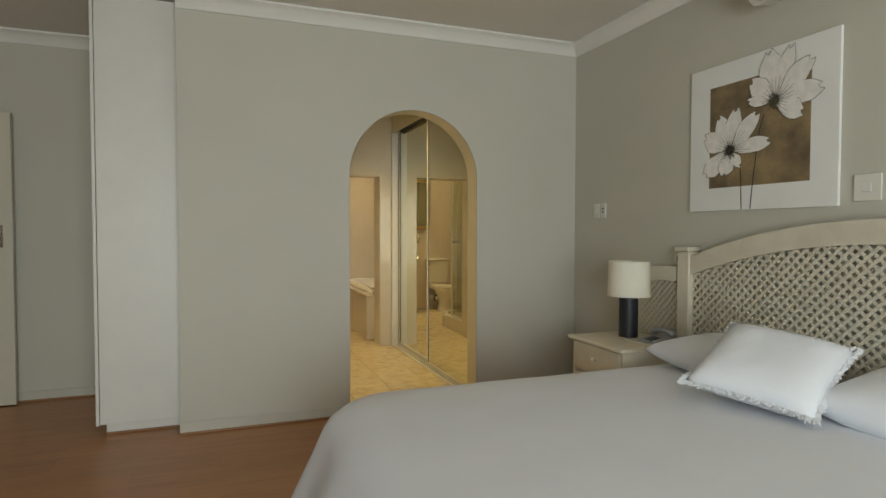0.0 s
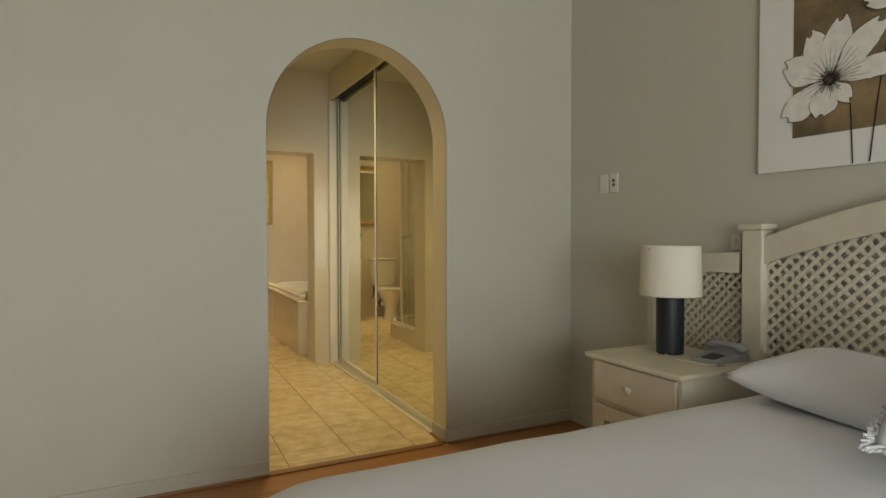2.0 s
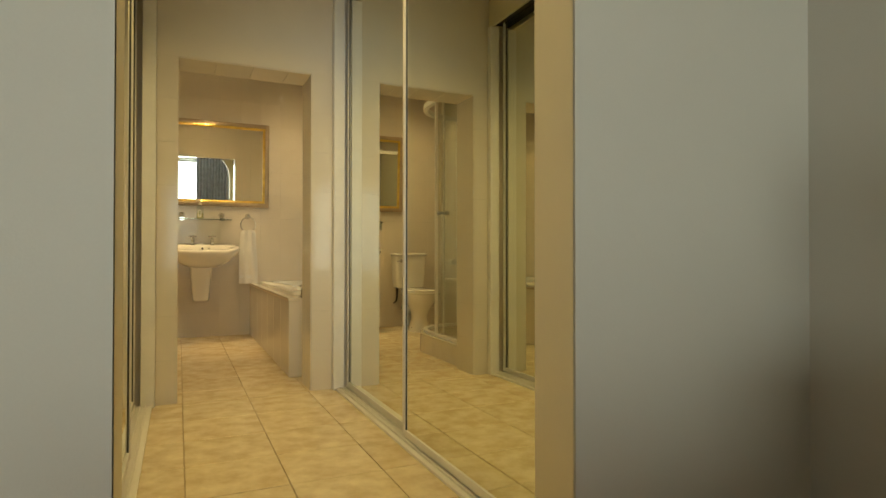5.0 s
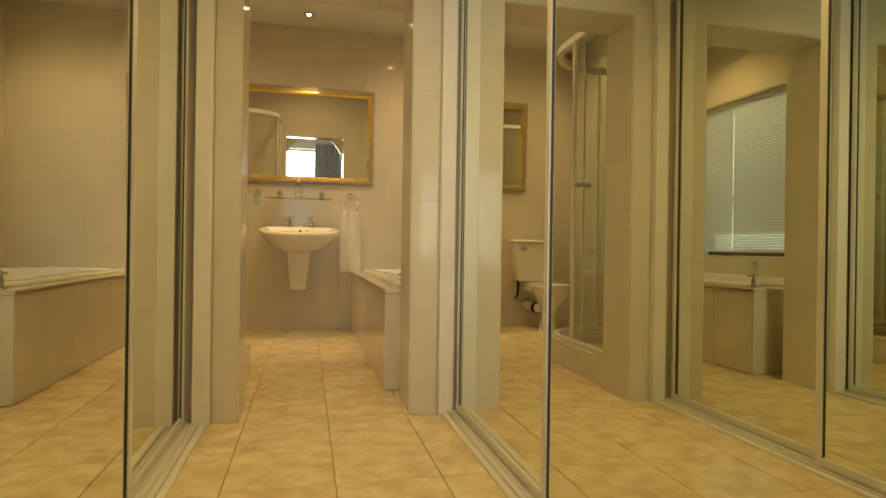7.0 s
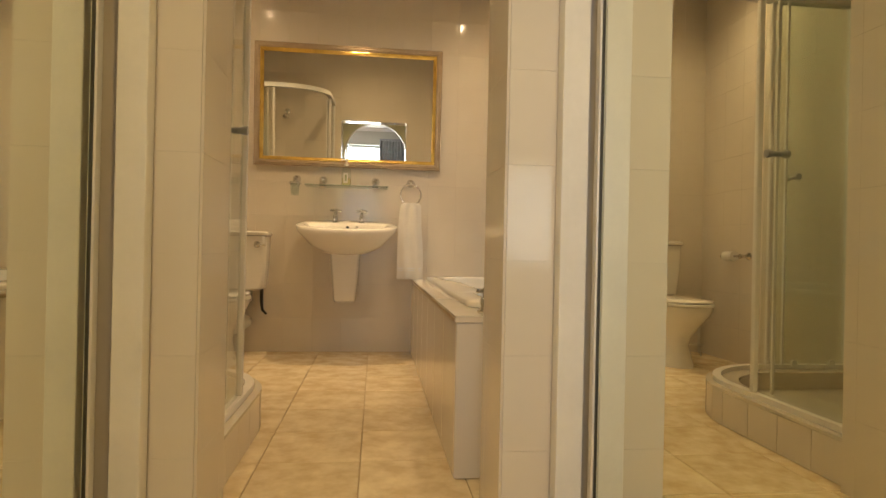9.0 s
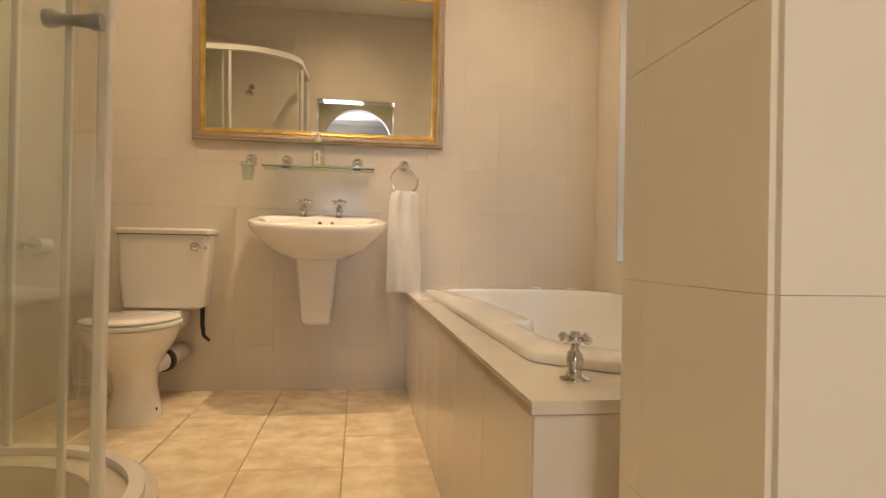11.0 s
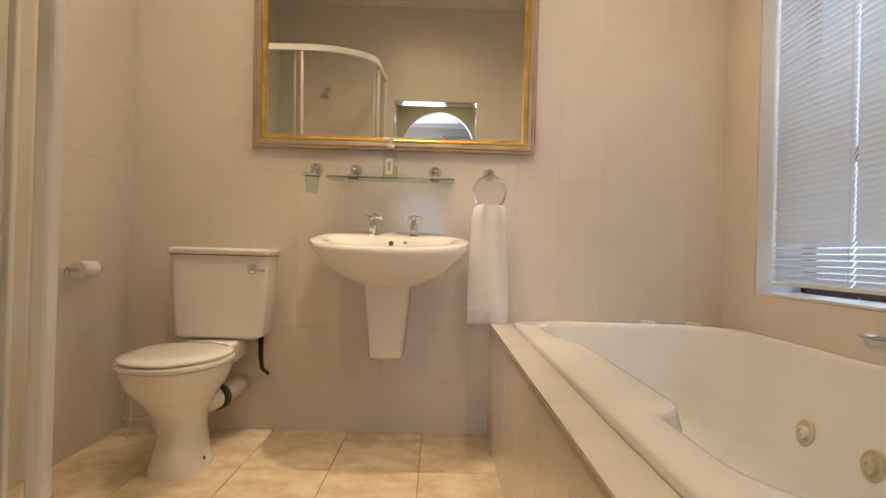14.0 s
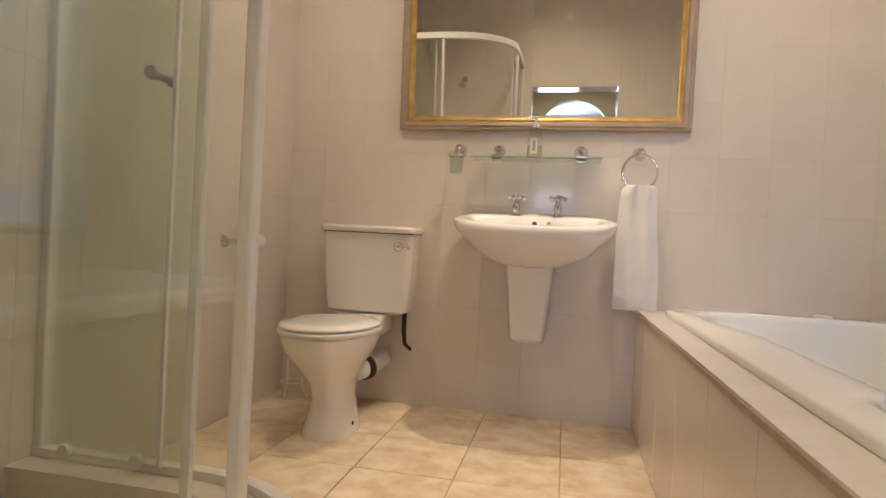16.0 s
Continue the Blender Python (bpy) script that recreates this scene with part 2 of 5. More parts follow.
def Tube(pts, r, seg=10):
    return tube(bmesh.new(), pts, r, seg)


def lathe(bm, at, axis, profile, seg=20):
    """Turns (distance along axis, radius) pairs round an axis through at."""
    at, d = Vector(at), Vector(axis).normalized()
    s = d.orthogonal().normalized()
    u = d.cross(s)
    return rings(bm, [[at + d * h + max(r, 1e-4) * (math.cos(a) * s + math.sin(a) * u) for a in (2 * math.pi * q / seg for q in range(seg))] for h, r in profile])


def Lathe(at, axis, profile, seg=20):
    return lathe(bmesh.new(), at, axis, profile, seg)


def slab(bm, outline, z0, z1):
    """A flat plate with the given outline in plan."""
    return rings(bm, [[(x, y, z0) for x, y in outline], [(x, y, z1) for x, y in outline]])


def plate(bm, outline, axis, a, b):
    """A plate whose outline lies in the plane across axis x or y, from a to b along it."""
    f = (lambda p, c: (c, p[0], p[1])) if axis == "x" else (lambda p, c: (p[0], c, p[1]))
    return rings(bm, [[f(p, a) for p in outline], [f(p, b) for p in outline]])


def arc(cx, cy, r, a0, a1, n):
    return [(cx + r * math.cos(radians(a0 + (a1 - a0) * i / n)), cy + r * math.sin(radians(a0 + (a1 - a0) * i / n))) for i in range(n + 1)]


def round_rect(x0, y0, x1, y1, r, n=6):
    return arc(x1 - r, y1 - r, r, 0, 90, n) + arc(x0 + r, y1 - r, r, 90, 180, n) + arc(x0 + r, y0 + r, r, 180, 270, n) + arc(x1 - r, y0 + r, r, 270, 360, n)


def strip(bm, p, q, wid, dep, normal):
    """A straight bar from p to q, wid across and dep along its normal."""
    p, q, nn = Vector(p), Vector(q), Vector(normal).normalized()
    w = (q - p).normalized().cross(nn) * (wid / 2)
    d = nn * (dep / 2)
    return rings(bm, [[c + w + d, c - w + d, c - w - d, c + w - d] for c in (p, q)])


# ---- structure ----
AY, AYB = 5.25, 5.415         # arch wall, bedroom and hall faces, before the bedroom shift
HY = 5.295                    # hall face of the arch wall
WX = 3.13                     # wall behind the bed
JY, JYB = 7.52, 7.77          # wall between hall and bathroom
BY, BX0, BX1 = 10.27, 0.40, 3.15   # bathroom
AX0, AX1, ATOP = 1.35, 2.29, 2.11
OX0, OX1, OTOP = 1.40, 2.135, 1.90
RY, LX = -1.35, -3.2          # bedroom's rear and side wall

structure("ground", Box(-40, -40, -0.32, 40, 40, -0.25), FLOORGROUT, "bare ground outside the house", "ground")
SHIFT[0] = BEDROOM
structure("floor_bedroom", Box(LX, RY, -0.2, WX + 0.2, AY + 0.02, -0.012), BEAD, "orange-brown wood laminate bedroom floor", "floor")
structure("floor_entrance", Box(LX, AY + 0.02, -0.2, AX0 - 0.1, 6.4, 0.0), LAMINATE, "orange-brown wood laminate floor by the cupboard", "floor")
SHIFT[0] = HERE
floor_hall = structure("floor_bathroom", Box(AX0 - 0.15, 5.145, -0.2, WX + 0.3, BY + 0.1, -0.006), FLOORGROUT, "mottled beige ceramic tile floor with brown grout", "floor")

SHIFT[0] = BEDROOM
aw = bmesh.new()
cx, r = (AX0 + AX1) / 2, (AX1 - AX0) / 2
box(aw, 0.29, AY, -0.06, AX0, AYB, BED_CEIL)
box(aw, AX1, AY, -0.06, WX, AYB, BED_CEIL)
curve = arc(cx, ATOP - r, r, 180, 0, 36)
for (xa, za), (xb, zb) in zip(curve, curve[1:]):
    for fa, fb in ((AY, AY), (AYB, AYB)):
        aw.faces.new([aw.verts.new((p, fa, q)) for p, q in ((xa, za), (xb, zb), (xb, BED_CEIL), (xa, BED_CEIL))])
    aw.faces.new([aw.verts.new(p) for p in ((xa, AY, za), (xb, AY, zb), (xb, AYB, zb), (xa, AYB, za))])
structure("wall_arch", aw, PAINT, "greige painted wall with an arched doorway", "wall")
ar = bmesh.new()
inner = [(AX0, -0.03)] + arc(cx, ATOP - r, r, 180, 0, 28) + [(AX1, -0.03)]
vs = [[ar.verts.new((x - 0.002 * (x - cx) / r, y, z - 0.002)) for x, z in inner] for y in (AY + 0.006, AYB + 0.002)]
for i in range(len(inner) - 1):
    ar.faces.new((vs[0][i], vs[0][i + 1], vs[1][i + 1], vs[1][i]))
structure("trim_arch_lining", ar, HALLPAINT, "cream painted lining of the arched doorway", "trim", 40)
structure("wall_bed", Box(WX, RY, -0.2, WX + 0.2, AYB, BED_CEIL), PAINT, "greige painted wall behind the bed", "wall")
structure("wall_entrance", Box(LX, 6.40, -0.2, 0.75, 6.55, BED_CEIL), PAINT, "greige painted wall beside the entrance door", "wall")
structure("wall_side", Box(LX - 0.15, RY, -0.2, LX, 6.55, BED_CEIL), PAINT, "greige painted bedroom side wall", "wall")
rw = bmesh.new()
for x0, z0, x1, z1 in ((LX, -0.2, -1.0, BED_CEIL), (2.0, -0.2, WX, BED_CEIL), (-1.0, -0.2, 2.0, 0.25), (-1.0, 2.25, 2.0, BED_CEIL)):
    box(rw, x0, RY - 0.2, z0, x1, RY, z1)
structure("wall_rear", rw, PAINT, "greige painted rear wall with a wide window", "wall")
structure("ceiling_bedroom", Box(LX - 0.15, RY - 0.2, BED_CEIL, WX + 0.2, AYB, BED_CEIL + 0.1), CEILING, "plain off-white plaster ceiling", "ceiling")
structure("ceiling_entrance", Box(LX - 0.15, AYB, BED_CEIL, 0.75, 6.55, BED_CEIL + 0.1), CEILING, "plain off-white plaster ceiling", "ceiling")
SHIFT[0] = HERE
structure("ceiling_hall", Box(0.55, HY, HALL_CEIL, WX, JY, HALL_CEIL + 0.1), CEILING, "plain cream ceiling between mirrored wardrobes", "ceiling")
structure("ceiling_bathroom", Box(BX0 - 0.1, JY, BATH_CEIL, BX1 + 0.3, BY + 0.1, BATH_CEIL + 0.1), CEILING, "plain cream bathroom ceiling", "ceiling")
structure("wall_hall_back", Box(AX0 - 0.3, HY, 2.37, AX1 + 0.0, HY + 0.012, HALL_CEIL), HALLPAINT, "cream painted wall above the arch", "wall")

jw = bmesh.new()
for x0, z0, x1, z1 in ((0.55, -0.2, OX0, BATH_CEIL), (OX1, -0.2, WX, BATH_CEIL), (OX0, OTOP, OX1, BATH_CEIL)):
    box(jw, x0, JY, z0, x1, JYB, z1)
wall_jamb = structure("wall_bathroom_doorway", jw, GROUT, "cream tiled wall with a square bathroom doorway", "wall")
wall_basin = structure("wall_basin", Box(BX0 - 0.1, BY, -0.2, BX1 + 0.3, BY + 0.15, BATH_CEIL), GROUT, "cream tiled wall behind basin and toilet", "wall")
wall_left = structure("wall_shower", Box(BX0 - 0.12, JY, -0.2, BX0, BY, BATH_CEIL), GROUT, "cream tiled wall beside shower and toilet", "wall")
WY0, WY1, WZ0, WZ1 = 8.32, 9.99, 0.70, 2.12
ww = bmesh.new()
for y0, z0, y1, z1 in ((JYB, -0.2, WY0, BATH_CEIL), (WY1, -0.2, BY, BATH_CEIL), (WY0, -0.2, WY1, WZ0), (WY0, WZ1, WY1, BATH_CEIL)):
    box(ww, BX1, y0, z0, BX1 + 0.25, y1, z1)
wall_window = structure("wall_window", ww, TILE, "cream tiled wall with a blinded window over the bath", "wall")


def cornice(name, p, q, inward, z):
    """A coved cornice from p to q under the ceiling at z."""
    prof = [(0, 0), (0.085, 0), (0.085, -0.014), (0.07, -0.02), (0.045, -0.035), (0.028, -0.06), (0.02, -0.07), (0.012, -0.085), (0, -0.085)]
    n3 = Vector((*inward, 0))
    bm = rings(bmesh.new(), [[Vector((*c, z - 0.001)) + n3 * a + Vector((0, 0, b)) for a, b in prof] for c in (p, q)])
    structure(name, bm, CORNICE, "white coved plaster cornice", "cornice", 30)


SHIFT[0] = BEDROOM
cornice("trim_cornice_arch", (0.29, AY), (WX, AY), (0, -1), BED_CEIL)
cornice("trim_cornice_bed", (WX, RY), (WX, AY), (-1, 0), BED_CEIL)
cornice("trim_cornice_entrance", (LX, 6.40), (0.2, 6.40), (0, -1), BED_CEIL)
cornice("trim_cornice_rear", (LX, RY), (WX, RY), (0, 1), BED_CEIL)


def skirting(name, x0, y0, x1, y1, nx, ny):
    bm = bmesh.new()
    t = 0.014
    box(bm, min(x0, x1) - (t if nx < 0 else 0), min(y0, y1) - (t if ny < 0 else 0), 0, max(x0, x1) + (t if nx > 0 else 0), max(y0, y1) + (t if ny > 0 else 0), 0.075, 0.004)
    structure(name, bm, SKIRT, "greige painted skirting board", "skirting")
    b2, s = bmesh.new(), t + 0.012
    box(b2, min(x0, x1) - (s if nx < 0 else 0), min(y0, y1) - (s if ny < 0 else 0), 0, max(x0, x1) + (s if nx > 0 else 0), max(y0, y1) + (s if ny > 0 else 0), 0.013, 0.004)
    structure(name.replace("skirting", "bead"), b2, BEAD, "thin stained wooden floor bead", "trim")


skirting("trim_skirting_arch_a", 0.285, AY, AX0, AY, 0, -1)
skirting("trim_skirting_arch_b", AX1, AY, WX, AY, 0, -1)
skirting("trim_skirting_bed", WX, RY, WX, AY - 0.02, -1, 0)
skirting("trim_skirting_entrance", LX, 6.40, 0.2, 6.40, 0, -1)
skirting("trim_skirting_reveal", AX1, AY, AX1, AYB, -1, 0)
structure("trim_threshold", Box(AX0 + 0.002, AY - 0.02, -0.004, AX1 - 0.03, AY + 0.03, 0.008, 0.003), BEAD, "stained wooden threshold strip under the arch", "trim")

# bedroom window at the back with curtains, seen in the bathroom mirror
win = tagged(part("window_bedroom", Box(-1.0, RY - 0.12, 0.25, 2.0, RY - 0.10, 2.25), CLEAR), "wide bedroom window", "window", "", "structure")
win.visible_shadow = False
for x in (-1.0, 0.0, 0.97, 1.95):
    part("window_frame", Box(x, RY - 0.14, 0.25, x + 0.05, RY - 0.07, 2.25, 0.004), WHITEPAINT, win)
for z in (0.25, 2.2):
    part("window_frame", Box(-1.0, RY - 0.14, z, 2.0, RY - 0.07, z + 0.05, 0.004), WHITEPAINT, win)


def curtain(x0, x1):
    c = thing("curtain", ((x0 + x1) / 2, RY + 0.1, 0.02), "grey pleated fabric curtain beside the bedroom window", "curtain", "bedroom curtains")
    n = 60
    f = [(x0 + (x1 - x0) * i / n, RY + 0.1 + 0.035 * math.sin(i * 1.05)) for i in range(n + 1)]
    outline2 = f + [(x, y + 0.004) for x, y in reversed(f)]
    part("cloth", slab(bmesh.new(), outline2, 0.02, 2.36), CURTAIN, c, "", 50)
    part("heading", Box(x0, RY + 0.06, 2.36, x1, RY + 0.14, 2.42, 0.005), CURTAIN, c)


curtain(-1.7, -0.75)
curtain(1.9, 2.7)

SHIFT[0] = HERE


# ---- hall: mirrored sliding wardrobes ----
def wardrobe(name, s, x_edge, x_near, x_far, y_split, at):
    """s: +1 when the closet lies towards +x, -1 towards -x."""
    w = thing(name, at, "sliding wardrobe with two tall mirrored doors and pale frames", "wardrobe", "mirrored wardrobes")

    def sbox(x0, y0, z0, x1, y1, z1, bev=0.0):
        return Box(min(x0, x1), y0, z0, max(x0, x1), y1, z1, bev)

    for i in range(4):
        xa = x_edge + s * 0.026 * i
        part("track", sbox(xa, HY + 0.01, 0, xa + s * (0.022 if i == 0 else 0.007), JY - 0.004, 0.012 if i == 0 else 0.018, 0.002), ALU if i else FILLER, w, "" if i else "cream timber track edge")
    part("track_bed", sbox(x_edge + s * 0.02, HY + 0.01, 0, x_edge + s * 0.13, JY - 0.004, 0.006), ALU, w)
    part("fascia", sbox(x_edge, HY + 0.013, 2.37, x_edge + s * 0.018, JY - 0.004, HALL_CEIL, 0.002), HALLPAINT, w, "cream header board")
    part("top_track", sbox(x_edge + s * 0.018, HY + 0.013, 2.40, x_edge + s * 0.13, JY - 0.004, 2.46), STEELDARK, w)
    part("filler", sbox(x_edge - s * 0.012, JY - 0.05, 0, x_edge + s * 0.055, JY - 0.004, 2.37, 0.003), FILLER, w, "white timber filler strip")
    part("carcass", sbox(x_edge + s * 0.15, HY + 0.013, 0, x_edge + s * 0.6, JY - 0.004, 2.5), DOORPAINT, w)
    for xd, y0, y1 in ((x_far, y_split - 0.03, JY - 0.052), (x_near, HY + 0.02, y_split)):
        d = part("door", sbox(xd + s * 0.004, y0 + 0.01, 0.022, xd + s * 0.016, y1 - 0.01, 2.41), WHITEPAINT, w)
        part("mirror", sbox(xd, y0 + 0.014, 0.045, xd + s * 0.003, y1 - 0.014, 2.395), TINTMIRROR, d, "tall mirror pane")
        for ya, yb in ((y0, y0 + 0.028), (y1 - 0.028, y1)):
            part("stile", sbox(xd - s * 0.008, ya, 0.02, xd + s * 0.014, yb, 2.41, 0.003), ALU, d)
        part("gasket", sbox(xd - s * 0.003, y0 + 0.028, 0.045, xd + s * 0.001, y0 + 0.033, 2.395), STEELDARK, d)
        part("gasket", sbox(xd - s * 0.003, y1 - 0.033, 0.045, xd + s * 0.001, y1 - 0.028, 2.395), STEELDARK, d)
        part("rail", sbox(xd - s * 0.006, y0 + 0.022, 0.02, xd + s * 0.014, y1 - 0.022, 0.05, 0.002), ALU, d)
        part("rail", sbox(xd - s * 0.006, y0 + 0.022, 2.385, xd + s * 0.014, y1 - 0.022, 2.41, 0.002), STEELDARK, d)
    return w


wardrobe("mirrored_wardrobe", 1, 2.27, 2.315, 2.345, 6.43, (2.5, 6.4, 0))
wardrobe("mirrored_wardrobe", -1, 1.285, 1.235, 1.195, 6.60, (1.05, 6.5, 0))

# ---- ceiling spots ----
# the fitting at (1.7, 8.5) is made up to go with the added fill
for sx, sy, sz, sp, beam in SPOTS:
    d = thing("downlight", (sx, sy, sz), "small recessed halogen ceiling spot, lit, in a set with one added fill", "light", "ceiling spots")
    part("rim", Lathe((sx, sy, sz), (0, 0, -1), [(0.0, 0.045), (0.004, 0.045), (0.007, 0.04), (0.007, 0.032), (0.001, 0.03)]), CHROME, d, "", True)
    part("bulb", Lathe((sx, sy, sz - 0.001), (0, 0, -1), [(0.0, 0.019), (0.004, 0.015), (0.005, 0.001)], 14), GLOW, d, "glowing halogen bulb", True)

# ---- bedroom ----
SHIFT[0] = BEDROOM
cup = thing("cupboard", (0.05, 5.8, 0), "tall white built-in cupboard with a plain door on a plinth", "cupboard")
part("body", Box(-0.17, 5.40, 0.07, 0.285, 6.37, BED_CEIL - 0.004), WHITEPAINT, cup)
part("end_panel", Box(-0.192, 5.375, 0.065, -0.173, 6.37, BED_CEIL - 0.004, 0.002), WHITEPAINT, cup)
part("door", Box(-0.170, 5.376, 0.07, 0.284, 5.396, BED_CEIL - 0.01, 0.003), WHITEPAINT, cup)
part("plinth", Box(-0.14, 5.41, 0, 0.284, 5.43, 0.07), WHITEPAINT, cup)
part("bead", Box(-0.145, 5.396, 0, 0.284, 5.409, 0.014, 0.004), BEAD, cup, "stained wooden bead")

door = thing("entrance_door", (-1.25, 6.32, 0), "cream painted flush door with brass lever handle, standing open", "door")
leaf = part("leaf", Box(-1.68, 6.30, 0.008, -0.862, 6.34, 2.10, 0.003), DOORPAINT, door)
part("handle_plate", Box(-0.955, 6.294, 1.14, -0.915, 6.299, 1.30, 0.002), CHROME, leaf)
part("lever", Tube([(-0.935, 6.296, 1.25), (-0.935, 6.25, 1.25), (-0.96, 6.245, 1.25), (-1.05, 6.245, 1.245)], 0.008), CHROME, leaf, "worn metal lever", True)
part("latch_plate", Box(-0.8625, 6.308, 1.14, -0.8605, 6.332, 1.32), CHROME, leaf)

# bed
bed = thing("bed", (1.95, 2.87, 0), "double bed made up with a plain white cotton spread", "bed")
BX, BXH, BYA, BYB, BZ = 0.90, 3.03, 1.88, 3.86, 0.585
part("base", Box(1.1, 2.05, 0.0, BXH, 3.70, 0.28, 0.02), LINEN, bed)
part("mattress", Box(1.05, 2.0, 0.28, BXH, 3.74, 0.54, 0.05, 3), LINEN, bed)


def spread():
    bm, loops, n = bmesh.new(), [], 18
    for inset, z, wave in ((1.0, 0.0, 0), (0.8, 0.0, 0), (0.55, 0.0, 0), (0.35, -0.001, 0), (0.2, -0.004, 0), (0.12, -0.012, 0), (0.06, -0.03, 0.0), (0.02, -0.065, 0.1), (0.0, -0.11, 0.25), (-0.03, -0.2, 0.5), (-0.075, -0.32, 0.8), (-0.12, -0.44, 1.0), (-0.16, -0.555, 1.2)):
        x0, y0, x1, y1 = BX + inset, BYA + inset * 0.9, BXH, BYB - inset * 0.9
        rad = max(0.03, 0.32 - inset * 0.25)
        pts = [(x1, y1)] + [(x1 + (x0 + rad - x1) * i / n, y1) for i in range(1, n)] + arc(x0 + rad, y1 - rad, rad, 90, 180, 14) + [(x0, y1 - rad + (y0 + rad - y1 + rad) * i / n) for i in range(1, n)] + arc(x0 + rad, y0 + rad, rad, 180, 270, 14) + [(x0 + rad + (x1 - x0 - rad) * i / n, y0) for i in range(1, n)] + [(x1, y0)]
        loop = []
        for i, (x, y) in enumerate(pts):
            c = Vector((1.95 - x, 2.87 - y, 0)).normalized()
            k = wave * 0.028 * (math.sin(i * 0.9) + 0.6 * math.sin(i * 0.37 + 1)) if x < x1 - 0.05 else 0
            zz = BZ + z + 0.006 * noise.noise(Vector((x * 2.3, y * 2.3, 0))) + 0.0025 * noise.noise(Vector((x * 9, y * 5, 3)))
            loop.append(Vector((x, y, zz)) - c * k)
        loops.append(loop)
    return rings(bm, loops, True, True, False)


part("bedspread", spread(), SPREAD, bed, "plain white cotton bedspread hanging to the floor", 70)


def pillow(name, m, lx, ly, h, label, fringe=False):
    p = thing(name, m.translation, label, "pillow")
    bm = bmesh.new()
    n = 22
    for side in (1, -1):
        g = []
        for i in range(n + 1):
            row = []
            for j in range(n + 1):
                u, v = 2 * i / n - 1, 2 * j / n - 1
                pinch = 1 - 0.07 * (u * u * (1 - v * v) * 0 + (1 - u * u) * (v * v) + (1 - v * v) * u * u)
                z = side * h / 2 * (max(0, 1 - u ** 4) * max(0, 1 - v ** 4)) ** 0.55
                z += side * 0.008 * noise.noise(Vector((u * 3, v * 3, side))) * (1 - max(abs(u), abs(v)))
                row.append(bm.verts.new(m @ Vector((u * lx / 2 * pinch, v * ly / 2 * pinch, z))))
            g.append(row)
        for i in range(n):
            for j in range(n):
                q = (g[i][j], g[i + 1][j], g[i + 1][j + 1], g[i][j + 1])
                bm.faces.new(q if side > 0 else q[::-1])
    bmesh.ops.remove_doubles(bm, verts=bm.verts, dist=0.0005)
    part("cover", bm, LINEN, p, "", True)
    if fringe:
        rng = random.Random(5)
        edge = []
        for k in range(4):
            for i in range(70):
                u = -1 + 2 * i / 70
                pn = 1 - 0.07 * (1 - u * u)
                a, b = [(u * pn, -1 * pn), (1 * pn, u * pn), (-u * pn, 1 * pn), (-1 * pn, -u * pn)][k]
                edge.append((a, b))
        fb = bmesh.new()
        for a, b in edge:
            for q in range(6):
                o = Vector((a * lx / 2, b * ly / 2, 0)) + Vector((rng.uniform(-1, 1) * 0.006, rng.uniform(-1, 1) * 0.006, rng.uniform(-0.006, 0.006)))
                dirv = Vector((a ** 5 * 0.011, b ** 5 * 0.011, 0)) + Vector((rng.uniform(-1, 1), rng.uniform(-1, 1), rng.uniform(-1, 1))) * 0.006
                tube(fb, [m @ o, m @ (o + dirv * 0.6), m @ (o + dirv)], [0.004, 0.0035, 0.002], 4, False)
        tagged(part("fringe", fb, FRINGE, p, "short white fringe edging"), kind="stuff")
    return p


pillow("pillow", pose(2.82, 3.42, 0.655, 4, -4, 0), 0.50, 0.72, 0.14, "white cotton pillow lying flat against the headboard")
pillow("pillow", pose(2.80, 2.50, 0.66, 3, -8, 3), 0.52, 0.74, 0.19, "plump white cotton pillow beside the fringed cushion")
pillow("cushion", pose(2.56, 3.02, 0.735, 6, -24, 18), 0.46, 0.47, 0.16, "square white scatter cushion with fringed edges on the bed", True)

# headboard with lattice
hb = thing("headboard", (3.08, 2.87, 0), "cream limed wooden headboard with arched rail and lattice infill", "headboard")
HC, HH = 2.87, 1.09


def arch_z(y):
    return 1.32 - 0.20 * ((y - HC) / HH) ** 2


for y in (HC + 1.135, HC - 1.135):
    po = part("post", Box(3.045, y - 0.045, 0, 3.125, y + 0.045, 1.15, 0.006), CREAMWOOD, hb)
    part("cap", Box(3.03, y - 0.055, 1.15, 3.128, y + 0.055, 1.175, 0.006), CREAMWOOD, po)
ys = [HC - 1.10 + 2.2 * i / 30 for i in range(31)]
part("arched_rail", plate(bmesh.new(), [(y, arch_z(y)) for y in ys] + [(y, arch_z(y) - 0.105) for y in reversed(ys)], "x", 3.055, 3.105), CREAMWOOD, hb, "", 40)
part("bottom_rail", Box(3.055, HC - 1.10, 0.36, 3.105, HC + 1.10, 0.44, 0.004), CREAMWOOD, hb)


def lattice(parent, x, y0, y1, z0, top, pitch, wid, sx=-1):
    for k, (dy, off) in enumerate(((1, 0.0016), (-1, -0.0016))):
        c = (y0 - 2.0) if dy > 0 else y0
        cend = y1 if dy > 0 else y1 + 2.0
        while c < cend:
            inside = [(c + dy * s * 0.01, z0 + s * 0.01) for s in range(200) if y0 <= c + dy * s * 0.01 <= y1 and z0 + s * 0.01 <= top(c + dy * s * 0.01)]
            if len(inside) > 2:
                (ya, za), (yb, zb) = inside[0], inside[-1]
                part("slat", strip(bmesh.new(), (x + off, ya, za), (x + off, yb, zb), wid, 0.003, (1, 0, 0)), CREAMWOOD, parent)
            c += pitch


